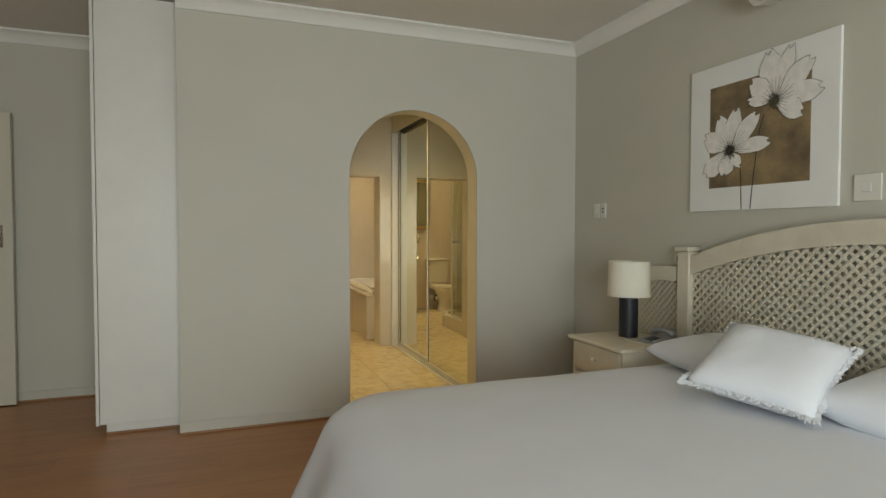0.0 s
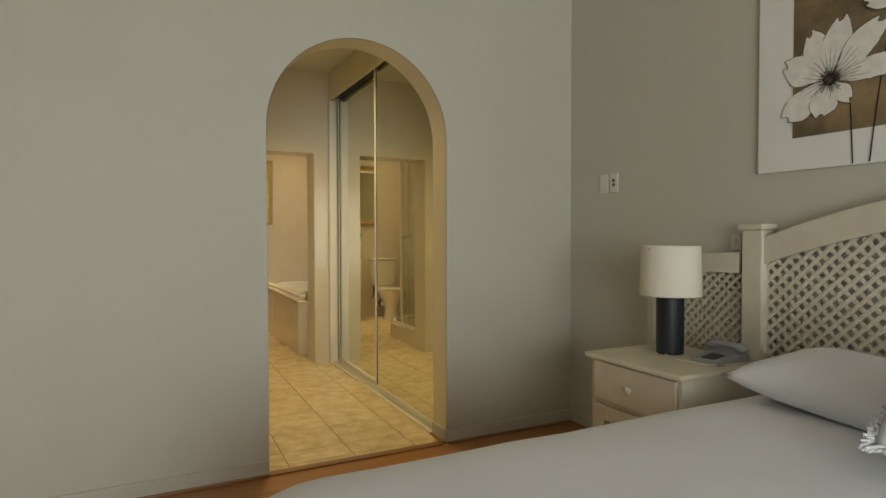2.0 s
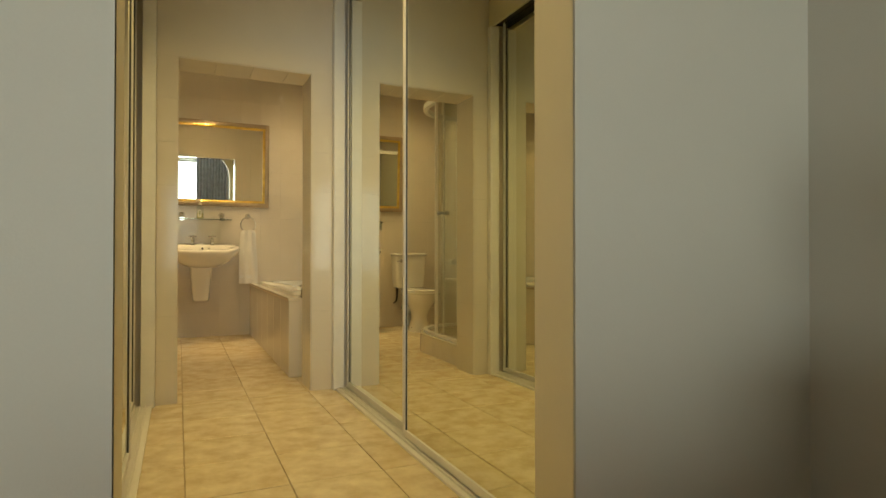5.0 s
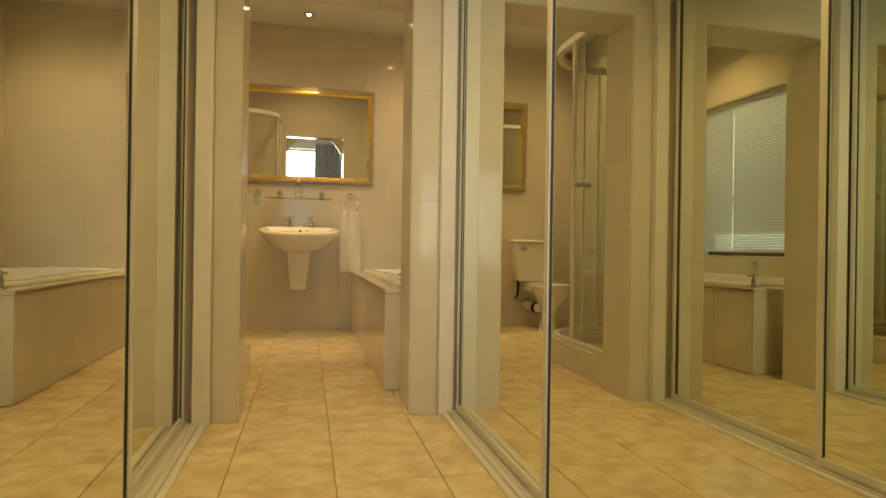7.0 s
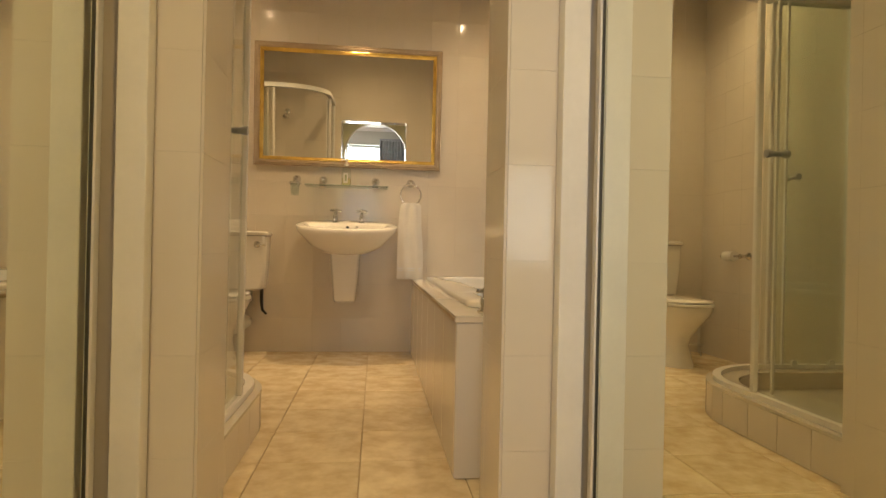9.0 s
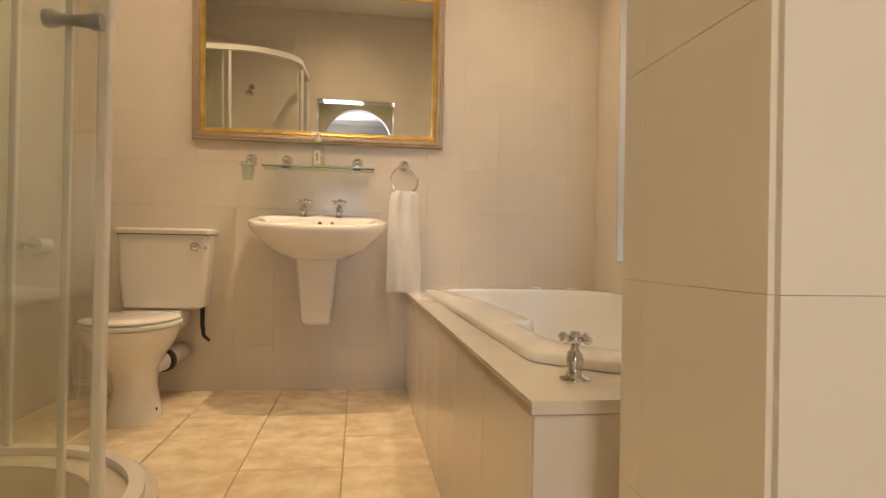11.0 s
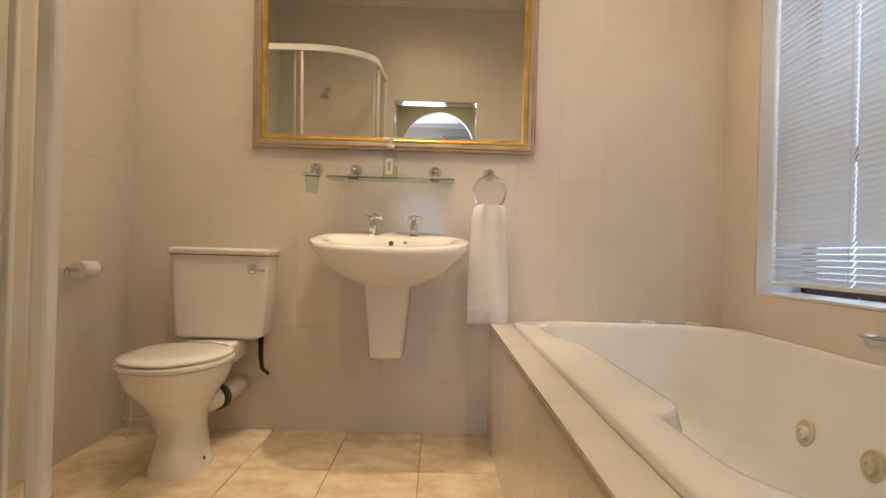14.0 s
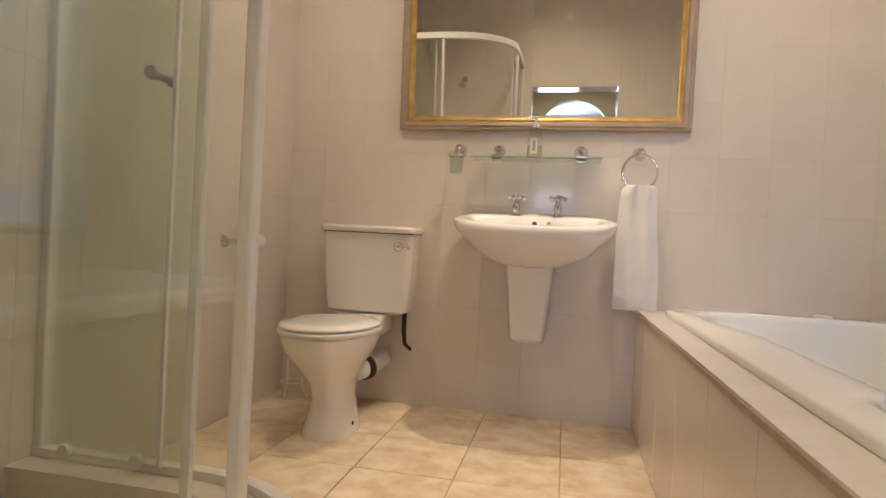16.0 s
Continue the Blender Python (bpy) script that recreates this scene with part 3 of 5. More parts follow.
lattice(hb, 3.08, HC - 1.10, HC + 1.10, 0.43, lambda y: arch_z(y) - 0.10, 0.05, 0.0148)
wing = thing("headboard_wing", (3.08, 4.33, 0), "low cream lattice side panel of the headboard behind the nightstand", "headboard")
wys = [4.068 + 0.50 * i / 12 for i in range(13)]
wz = lambda y: 1.055 - 0.05 * ((y - 4.068) / 0.5) ** 2
part("top_rail", plate(bmesh.new(), [(y, wz(y)) for y in wys] + [(y, wz(y) - 0.085) for y in reversed(wys)], "x", 3.055, 3.105), CREAMWOOD, wing, "", 40)
part("post", Box(3.055, 4.53, 0, 3.105, 4.57, 0.92, 0.004), CREAMWOOD, wing)
lattice(wing, 3.08, 4.068, 4.53, 0.40, lambda y: wz(y) - 0.08, 0.044, 0.0132)

# nightstand
ns = thing("nightstand", (2.84, 4.19, 0), "cream wooden nightstand with a drawer and lattice door", "nightstand")
part("top", Box(2.555, 3.925, 0.60, 3.04, 4.445, 0.622, 0.007), CREAMWOOD, ns)
part("side_panel", Box(2.585, 3.945, 0.0, 3.03, 3.963, 0.60), CREAMWOOD, ns)
part("side_panel", Box(2.585, 4.407, 0.0, 3.03, 4.425, 0.60), CREAMWOOD, ns)
part("back_panel", Box(3.02, 3.963, 0.05, 3.03, 4.407, 0.60), CREAMWOOD, ns)
part("shelf", Box(2.59, 3.963, 0.41, 3.02, 4.407, 0.425), CREAMWOOD, ns)
part("plinth", Box(2.59, 3.963, 0.0, 3.02, 4.407, 0.05), CREAMWOOD, ns)
dr = part("drawer", Box(2.575, 3.966, 0.43, 2.6, 4.404, 0.592, 0.004), CREAMWOOD, ns)
part("knob", Lathe((2.575, 4.185, 0.51), (-1, 0, 0), [(0, 0.008), (0.012, 0.008), (0.016, 0.016), (0.024, 0.017), (0.03, 0.008), (0.031, 0.0)]), CREAMWOOD, dr, "turned wooden knob", True)
df = bmesh.new()
for a in ((3.966, 0.055, 4.03, 0.405), (4.34, 0.055, 4.404, 0.405), (4.03, 0.055, 4.34, 0.115), (4.03, 0.345, 4.34, 0.405)):
    box(df, 2.575, a[0], a[1], 2.597, a[2], a[3], 0.002)
dd = part("door", df, CREAMWOOD, ns)
lattice(dd, 2.588, 4.03, 4.34, 0.115, lambda y: 0.345, 0.044, 0.0132)

lampt = thing("table_lamp", (2.86, 4.25, 0.622), "table lamp with dark ribbed base and cream drum shade", "lamp")
prof = [(0, 0.055)] + [(0.004 + 0.23 * i / 40, 0.0555 + (0.0018 if i % 2 else 0)) for i in range(41)] + [(0.238, 0.055), (0.238, 0.0)]
part("base", Lathe((2.86, 4.25, 0.623), (0, 0, 1), prof, 28), NAVY, lampt, "dark ribbed cylinder base", 50)
part("neck", Lathe((2.86, 4.25, 0.861), (0, 0, 1), [(0, 0.012), (0.05, 0.012), (0.051, 0)], 12), CHROME, lampt)
sh = rings(bmesh.new(), [[(2.86 + rr * math.cos(a), 4.25 + rr * math.sin(a), z) for a in (2 * math.pi * q / 40 for q in range(40))] for rr, z in ((0.123, 0.872), (0.126, 0.872), (0.121, 1.083), (0.118, 1.083), (0.123, 0.872))], True, False, False)
part("shade", sh, SHADE, lampt, "cream fabric drum shade", 40)
part("spider", Tube([(2.735, 4.25, 1.07), (2.985, 4.25, 1.07)], 0.003, 6), CHROME, lampt)
part("cord", Tube([(2.80, 4.22, 0.626), (2.76, 4.12, 0.626), (2.78, 4.0, 0.627), (2.86, 3.96, 0.628), (3.0, 3.95, 0.628)], 0.0035, 6), PLASTIC, lampt, "white mains cord", True)

ph = thing("telephone", (2.90, 4.02, 0.622), "grey desk telephone with handset on the nightstand", "telephone")
part("base", rings(bmesh.new(), [[(2.80, 3.96, 0.623), (2.99, 3.95, 0.623), (2.99, 4.11, 0.623), (2.80, 4.12, 0.623)], [(2.805, 3.965, 0.645), (2.985, 3.955, 0.675), (2.985, 4.105, 0.675), (2.805, 4.115, 0.645)]]), PHONE, ph)
part("keypad", rings(bmesh.new(), [[(2.815, 4.0, 0.6475), (2.89, 4.0, 0.660), (2.89, 4.07, 0.660), (2.815, 4.07, 0.6475)], [(2.815, 4.0, 0.651), (2.89, 4.0, 0.6635), (2.89, 4.07, 0.6635), (2.815, 4.07, 0.651)]]), DARKPLASTIC, ph)
part("handset", Tube([(2.94, 3.94, 0.685), (2.94, 3.96, 0.70), (2.94, 4.0, 0.708), (2.94, 4.07, 0.708), (2.94, 4.11, 0.70), (2.94, 4.13, 0.685)], [0.02, 0.026, 0.016, 0.016, 0.026, 0.02], 12), PHONE, ph, "grey handset", True)

ph.scale = (0.9, 0.85, 0.78)

# picture with two flowers
pic = thing("canvas_picture", (3.11, 3.59, 1.38), "white canvas picture of two pale flowers on brown", "picture")
part("canvas", Box(3.113, 3.15, 1.38, 3.129, 4.03, 2.18, 0.003), CANVAS, pic)
part("brown_field", Box(3.1115, 3.285, 1.505, 3.1128, 3.885, 2.06), BROWNART, pic, "brown washed background square")
EYE = mat("dark_olive_paint", (0.10, 0.085, 0.05), 0.7, var=0.3, scale=120)
rng = random.Random(3)


def flower(y, z, x, petals):
    """petals: angle, length and half width of each, the hindmost first; the viewer's right is towards -y."""
    def spot(p, q, a):
        return y - (p * math.cos(a) - q * math.sin(a)), z + p * math.sin(a) + q * math.cos(a)

    for i, (deg, L, W) in enumerate(petals):
        a, xx = radians(deg), x - 0.0004 * i
        tip = rng.uniform(0.02, 0.05)
        up, low = [], []
        for t in range(19):
            u = t / 18
            w = W * math.sin(math.pi * min(1, u ** 1.45 * 0.93)) ** 0.85 * (1 + 0.05 * math.sin(11 * u + i))
            d = L * (u - tip * math.cos(9 * u) * max(0, u - 0.8) * 5)
            up.append((d, w))
            low.append((d - 0.01 * math.sin(5 * u), -w * rng.uniform(0.93, 1.04)))
        low[0] = up[0]
        rim = up + [(L * 0.955, W * 0.12), (L * 0.985, -W * 0.1)] + low[:0:-1]
        part("petal", plate(bmesh.new(), [spot(p, q, a) for p, q in rim], "x", xx, xx - 0.0002), PETAL, pic)
        for k in range(5):
            v = (k - 2) / 2.6
            run = [spot(d, W * v * math.sin(math.pi * min(1, (d / L) ** 1.3)) ** 0.9, a) for d in (L * (0.08 + e * rng.uniform(0.055, 0.1)) for e in range(6))]
            st = bmesh.new()
            for e, (p, q) in enumerate(zip(run, run[1:])):
                if math.dist(p, q) > 0.002:
                    strip(st, (xx - 0.00025, *p), (xx - 0.00025, *q), 0.008 - 0.0014 * e, 0.0001, (1, 0, 0))
            part("grey_stroke", st, PETALSHADE, pic)
        edge = [spot(p, q, a) for p, q in (rim[3:26] if i % 2 else rim[12:36])]
        st = bmesh.new()
        for e, (p, q) in enumerate(zip(edge, edge[1:])):
            strip(st, (xx - 0.0003, *p), (xx - 0.0003, *q), 0.0012 + 0.0012 * abs(math.sin(e * 0.4 + i)), 0.0001, (1, 0, 0))
        part("ink_line", st, INK, pic)
    xe = x - 0.0004 * len(petals) - 0.0002
    part("flower_eye", plate(bmesh.new(), [(y + 0.026 * math.cos(q) * (1 + 0.12 * math.sin(7 * q)), z + 0.022 * math.sin(q)) for q in (2 * math.pi * k / 24 for k in range(24))], "x", xe, xe - 0.0003), EYE, pic, "dark speckled flower centre")
    for k in range(26):
        a, r1 = 2 * math.pi * k / 26 + rng.uniform(-0.1, 0.1), rng.uniform(0.032, 0.055)
        st = strip(bmesh.new(), (xe - 0.0002, *spot(0.012, 0, a)), (xe - 0.0002, *spot(r1, 0, a)), 0.0025, 0.0002, (1, 0, 0))
        part("stamen", st, INK if k % 3 else EYE, pic)


for y0, z0, y1 in ((3.685, 1.68, 3.665), (3.535, 1.86, 3.61)):
    st = bmesh.new()
    for k in range(8):
        u, v = k / 8, (k + 1) / 8
        f = lambda t: (3.1105, y0 + (y1 - y0) * t ** 0.6, z0 + (1.385 - z0) * t)
        strip(st, f(u), f(v), 0.0048, 0.0003, (1, 0, 0))
    part("stem", st, INK, pic)
flower(3.745, 1.70, 3.1108, [(112, 0.20, 0.05), (152, 0.19, 0.058), (80, 0.215, 0.052), (45, 0.235, 0.05), (5, 0.24, 0.042), (215, 0.20, 0.055), (255, 0.13, 0.05), (310, 0.11, 0.03)])
flower(3.475, 1.91, 3.107, [(70, 0.26, 0.045), (98, 0.25, 0.065), (138, 0.18, 0.055), (40, 0.25, 0.055), (5, 0.24, 0.055), (170, 0.15, 0.028), (332, 0.17, 0.05)])


def wall_plate(y, z, w, h, label, kindname):
    s = thing("switch_plate", (WX, y, z), label, "switch", "bedroom wall plates")
    pl = part("plate", Box(WX - 0.009, y - w / 2, z - h / 2, WX - 0.0005, y + w / 2, z + h / 2, 0.003), PLASTIC, s)
    if kindname == "rocker":
        part("rocker", Box(WX - 0.014, y - w * 0.16, z - h * 0.16, WX - 0.0095, y + w * 0.16, z + h * 0.16, 0.002), WHITEPAINT, pl)
    else:
        for dz in (0.012, -0.012):
            part("socket_hole", Box(WX - 0.0105, y - 0.009, z + dz - 0.007, WX - 0.0095, y + 0.009, z + dz + 0.007), DARKPLASTIC, pl)


wall_plate(4.878, 1.415, 0.058, 0.105, "white plastic wall plate with a dark phone socket", "socket")
wall_plate(4.955, 1.412, 0.062, 0.105, "white plastic light switch plate", "rocker")
wall_plate(3.03, 1.455, 0.115, 0.115, "large white dimmer switch plate over the headboard", "rocker")
wall_plate(4.135, 1.10, 0.045, 0.07, "white plug socket just above the headboard", "rocker")

ac = thing("air_conditioner", (3.03, 3.1, 2.36), "white wall air conditioner high over the bed", "air conditioner")
part("casing", rings(bmesh.new(), [[(WX - 0.001, y, 2.40), (WX - 0.12, y, 2.375), (WX - 0.19, y, 2.42), (WX - 0.2, y, 2.55), (WX - 0.17, y, 2.65), (WX - 0.001, y, 2.66)] for y in (2.75, 3.52)]), PLASTIC, ac, "", 30)
part("louvre", Box(WX - 0.175, 2.80, 2.383, WX - 0.13, 3.47, 2.388), PHONE, ac)

# ---- bathroom ----
SHIFT[0] = HERE


def blind_cloth(name, color):
    m = mat(name, color, 0.5, var=0.02)
    n, l = m.node_tree.nodes, m.node_tree.links
    tl, mx = n.new("ShaderNodeBsdfTranslucent"), n.new("ShaderNodeMixShader")
    tl.inputs["Color"].default_value = (*color, 1)
    mx.inputs[0].default_value = 0.35
    l.new(n["Principled BSDF"].outputs[0], mx.inputs[1])
    l.new(tl.outputs[0], mx.inputs[2])
    l.new(mx.outputs[0], n["Material Output"].inputs["Surface"])
    return m


SLAT = blind_cloth("white_translucent_slat", (0.78, 0.80, 0.80))
wb = tagged(part("window_bathroom", Box(BX1 + 0.205, WY0, WZ0, BX1 + 0.21, WY1, WZ1), CLEAR), "bathroom window with brown frame above the bath", "window", "", "structure")
wb.visible_shadow = False
for y in (WY0, 8.98, WY1 - 0.05):
    part("window_frame", Box(BX1 + 0.19, y, WZ0, BX1 + 0.23, y + 0.05, WZ1, 0.003), WINFRAME, wb)
for z in (WZ0, 1.22, WZ1 - 0.05):
    part("window_frame", Box(BX1 + 0.19, WY0, z, BX1 + 0.23, WY1, z + 0.05, 0.003), WINFRAME, wb)
part("window_sill", Box(BX1 + 0.002, WY0 + 0.003, WZ0 + 0.001, BX1 + 0.19, WY1 - 0.003, WZ0 + 0.012, 0.003), WHITEPAINT, wb, "white painted inner sill")
part("reveal", Box(BX1 + 0.004, WY1 - 0.012, WZ0 + 0.012, BX1 + 0.19, WY1 - 0.002, WZ1), WHITEPAINT, wb, "white painted side reveal")
part("reveal", Box(BX1 + 0.004, WY0 + 0.003, WZ1 - 0.012, BX1 + 0.19, WY1 - 0.013, WZ1 - 0.002), WHITEPAINT, wb, "white painted head reveal")
bl = thing("venetian_blind", (BX1 + 0.07, 9.2, WZ1), "white closed venetian blind with thin slats, daylight behind", "blind")
part("headrail", Box(BX1 + 0.05, WY0 + 0.02, WZ1 - 0.05, BX1 + 0.09, WY1 - 0.03, WZ1 - 0.014, 0.003), WHITEPAINT, bl)
part("bottom_rail", Box(BX1 + 0.055, WY0 + 0.02, WZ0 + 0.045, BX1 + 0.085, WY1 - 0.03, WZ0 + 0.06, 0.003), WHITEPAINT, bl)
zt, zb, cnt = WZ1 - 0.06, WZ0 + 0.07, 58
prof_s = [(-0.014, 0.0), (-0.007, 0.0022), (0, 0.003), (0.007, 0.0022), (0.014, 0.0)]
ang = radians(64)


def slat_mesh(tilt):
    o = [(a * math.cos(tilt) + b * math.sin(tilt), a * math.sin(tilt) - b * math.cos(tilt)) for a, b in prof_s]
    o2 = o + [(a + 0.0006, b) for a, b in reversed(o)]
    bm = bmesh.new()
    for run in ((WY0 + 0.025, 8.897), (8.903, 9.505), (9.512, WY1 - 0.02)):   # cord slots between
        rings(bm, [[(a, y, b) for a, b in o2] for y in run])
    me = bpy.data.meshes.new("slat")
    bm.to_mesh(me)
    bm.free()
    me.shade_smooth()
    me.set_sharp_from_angle(angle=radians(60))
    me.materials.append(SLAT)
    return me


SLATS = [slat_mesh(radians(a)) for a in (70, 68, 72)] + [slat_mesh(radians(46))]
for i in range(cnt):
    z = zb + (zt - zb) * i / (cnt - 1)
    s = new("slat", SLATS[3] if i < 7 else SLATS[i % 3])
    s.parent = bl
    s.location = Vector((BX1 + 0.07, 0, z)) - Vector((BX1 + 0.07, 9.2, WZ1))
for y in (9.508, 9.93, 8.90):
    part("cord", Tube([(BX1 + 0.052, y, WZ0 + 0.06), (BX1 + 0.052, y, WZ1 - 0.03)], 0.0012, 5), WHITEPAINT, bl)
for y in (9.75, 9.45):
    part("loose_cord", Tube([(BX1 + 0.05, y, WZ0 + 0.03), (BX1 + 0.035, y - 0.03, WZ0 + 0.015), (BX1 + 0.045, y - 0.06, WZ0 + 0.022), (BX1 + 0.03, y - 0.09, WZ0 + 0.016)], 0.0013, 5), WHITEPAINT, bl)
structure("backdrop_outside", Box(4.6, 6, -0.25, 4.65, 13, 5), SKYGLOW, "bright overcast distance outside the bathroom window", "backdrop")

# bath surround and tub
SX, SY, SZ = 2.075, 7.94, 0.525
bs = thing("bath_surround", (2.6, 9.1, 0), "tiled cream bath surround with a marble-look ledge", "bath surround")
part("side_panel", Box(SX + 0.012, SY + 0.012, 0, SX + 0.05, BY - 0.001, SZ - 0.02), GROUT, bs)
part("end_panel", Box(SX + 0.05, SY + 0.012, 0, BX1, SY + 0.05, SZ - 0.02), GROUT, bs)
TX0, TX1, TY0, TY1 = SX + 0.085, BX1 - 0.002, SY + 0.17, BY - 0.05
ledge = bmesh.new()
for a in ((SX - 0.004, SY - 0.004, TX0, BY - 0.001), (TX0, SY - 0.004, BX1 - 0.001, TY0), (TX0, TY1, BX1 - 0.001, BY - 0.001)):
    box(ledge, a[0], a[1], SZ - 0.02, a[2], a[3], SZ)
for ex, ey, qx, qy in ((TX0, TY0, 1, 1), (TX0, TY1, 1, -1), (TX1, TY0, -1, 1), (TX1, TY1, -1, -1)):
    slab(ledge, [(ex, ey), (ex + 0.17 * qx, ey), (ex, ey + 0.17 * qy)], SZ - 0.018, SZ - 0.0005)
part("ledge", ledge, STONE, bs, "polished cream ledge")
part("edge_trim", Box(SX - 0.007, SY - 0.007, SZ - 0.02, SX - 0.0045, BY - 0.002, SZ - 0.006), BRONZE, bs)
for i, y in enumerate([SY + 0.012 + 0.335 * k for k in range(7)]):
    part("tile", Box(SX, y + 0.002, 0.005, SX + 0.0115, min(y + 0.333, BY - 0.003), SZ - 0.022, 0.001, 1), TILE, bs)
for k in range(4):
    part("tile", Box(SX + 0.001 + 0.27 * k, SY, 0.005, min(SX + 0.268 + 0.27 * k, BX1 - 0.004), SY + 0.0115, SZ - 0.022, 0.001, 1), TILE, bs)

tub = thing("bathtub", (2.62, 9.15, 0.1), "white acrylic whirlpool bath with moulded armrest", "bathtub")


def tub_loop(grow, z, scallop):
    x0, x1, y0, y1 = TX0 + 0.10 - grow, TX1 - 0.06 + grow, TY0 + 0.10 - grow, TY1 - 0.10 + grow
    pts, n = [], 16
    r2 = 0.24
    base = arc(x1 - r2, y1 - r2, r2, 0, 90, 10) + [(x1 - r2 + (x0 + r2 - x1 + r2) * i / n, y1) for i in range(1, n)] + arc(x0 + r2, y1 - r2, r2, 90, 180, 10) + [(x0, y1 - r2 + (y0 + r2 - y1 + r2) * i / 40) for i in range(1, 40)] + arc(x0 + r2, y0 + r2, r2, 180, 270, 10) + [(x0 + r2 + (x1 - x0 - 2 * r2) * i / n, y0) for i in range(1, n)] + arc(x1 - r2, y0 + r2, r2, 270, 360, 10) + [(x1, y0 + r2 + (y1 - y0 - 2 * r2) * i / n) for i in range(1, n)]
    for x, y in base:
        if scallop and x < x0 + 0.3:
            u = max(0, min(1, (y - 8.64) / 0.13)) * max(0, min(1, (9.80 - y) / 0.35))
            x += scallop * 0.07 * (3 * u * u - 2 * u ** 3) * (1 - min(1, (x - x0) / 0.3))
        pts.append(Vector((x, y, z)))
    return pts


def tub_outer(z, g=0.0):
    n = len(tub_loop(0, 0, 0))
    c = Vector(((TX0 + TX1) / 2, (TY0 + TY1) / 2, z))
    out = []
    ch = 0.13
    for p in tub_loop(0, z, 0):
        d = p - c
        hx, hy = (TX1 - TX0) / 2 + g, (TY1 - TY0) / 2 + g
        k = min(hx / max(1e-6, abs(d.x)), hy / max(1e-6, abs(d.y)))
        k = min(k, (hx + hy - ch) / max(1e-6, abs(d.x) + abs(d.y)))
        out.append(c + Vector((d.x * k, d.y * k, 0)))
    return out


part("shell", rings(bmesh.new(), [tub_outer(SZ + 0.001), tub_outer(SZ + 0.016), tub_outer(SZ + 0.022, -0.006), tub_loop(0.022, SZ + 0.0235, 1), tub_loop(0.009, SZ + 0.0215, 1), tub_loop(0.003, SZ + 0.016, 1), tub_loop(-0.001, SZ + 0.004, 1), tub_loop(-0.016, SZ - 0.06, 1), tub_loop(-0.045, 0.40, 0.9), tub_loop(-0.075, 0.28, 0.6), tub_loop(-0.10, 0.17, 0.3), tub_loop(-0.14, 0.125, 0.1), tub_loop(-0.2, 0.11, 0)], True, False, True), ACRYLIC, tub, "", 75)
for y, b in ((9.42, 0), (9.13, 1)):
    j = part("jet", Lathe((3.027, y, 0.295), (-1, 0, 0.12), [(-0.04, 0.045), (0.014, 0.045), (0.018, 0.04), (0.014, 0.03), (0.0145, 0.03)]), YELLOWED, tub, "yellowed plastic whirlpool jet", 40)
    part("nozzle", Lathe((3.014, y, 0.2965), (-1, 0, 0.12), [(0, 0.024), (0.012, 0.022), (0.016, 0.012), (0.010, 0.009), (0.010, 0.0)], 16), YELLOWED if b else CERAMIC, j, "", 40)
part("overflow", Lathe((2.36, 9.0, 0.36), (1, 0, 0.1), [(-0.05, 0.03), (0.01, 0.03), (0.014, 0.024), (0.012, 0)], 16), CHROME, tub, "", 40)
part("control_button", Lathe((2.775, 10.175, SZ + 0.02), (0, 0, 1), [(0, 0.036), (0.012, 0.034), (0.016, 0.026), (0.016, 0)], 18), CERAMIC, tub, "white air control", 40)
part("control_button", Lathe((2.985, 10.175, SZ + 0.02), (0, 0, 1), [(0, 0.036), (0.006, 0.034), (0.009, 0.026), (0.009, 0)], 18), YELLOWED, tub, "flat cream control knob", 40)


def cross_tap(name, x, y, z, k, spout, label):
    t = thing(name, (x, y, z), label, "tap", "chrome pillar taps")
    part("body", Lathe((x, y, z), (0, 0, 1), [(0, 0.028 * k), (0.004 * k, 0.028 * k), (0.008 * k, 0.016 * k), (0.02 * k, 0.013 * k), (0.035 * k, 0.016 * k), (0.05 * k, 0.014 * k), (0.055 * k, 0.009 * k), (0.068 * k, 0.008 * k), (0.069 * k, 0.0)]), CHROME, t, "", True)
    h = part("handle", Lathe((x, y, z + 0.066 * k), (0, 0, 1), [(0, 0.010 * k), (0.004 * k, 0.013 * k), (0.012 * k, 0.013 * k), (0.018 * k, 0.009 * k), (0.022 * k, 0.009 * k), (0.023 * k, 0)]), CHROME, t, "", True)
    for q in range(4):
        a = q * math.pi / 2 + 0.5
        c, s = math.cos(a), math.sin(a)
        part("spoke", Tube([(x + c * d * k, y + s * d * k, z + 0.075 * k) for d in (0.008, 0.02, 0.025, 0.031, 0.036, 0.038)], [0.0045 * k, 0.0045 * k, 0.008 * k, 0.009 * k, 0.006 * k, 0.001], 10), CHROME, h, "", True)
    if spout:
        part("spout", Tube([(x, y, z + 0.03 * k), (x, y - 0.03, z + 0.038 * k), (x, y - 0.07, z + 0.03 * k), (x, y - 0.085, z + 0.018 * k)], [0.009, 0.010, 0.009, 0.008]), CHROME, t, "", True)
    return t


cross_tap("bath_tap", 2.19, 8.075, SZ, 0.95, False, "chrome cross-head tap on the bath ledge")

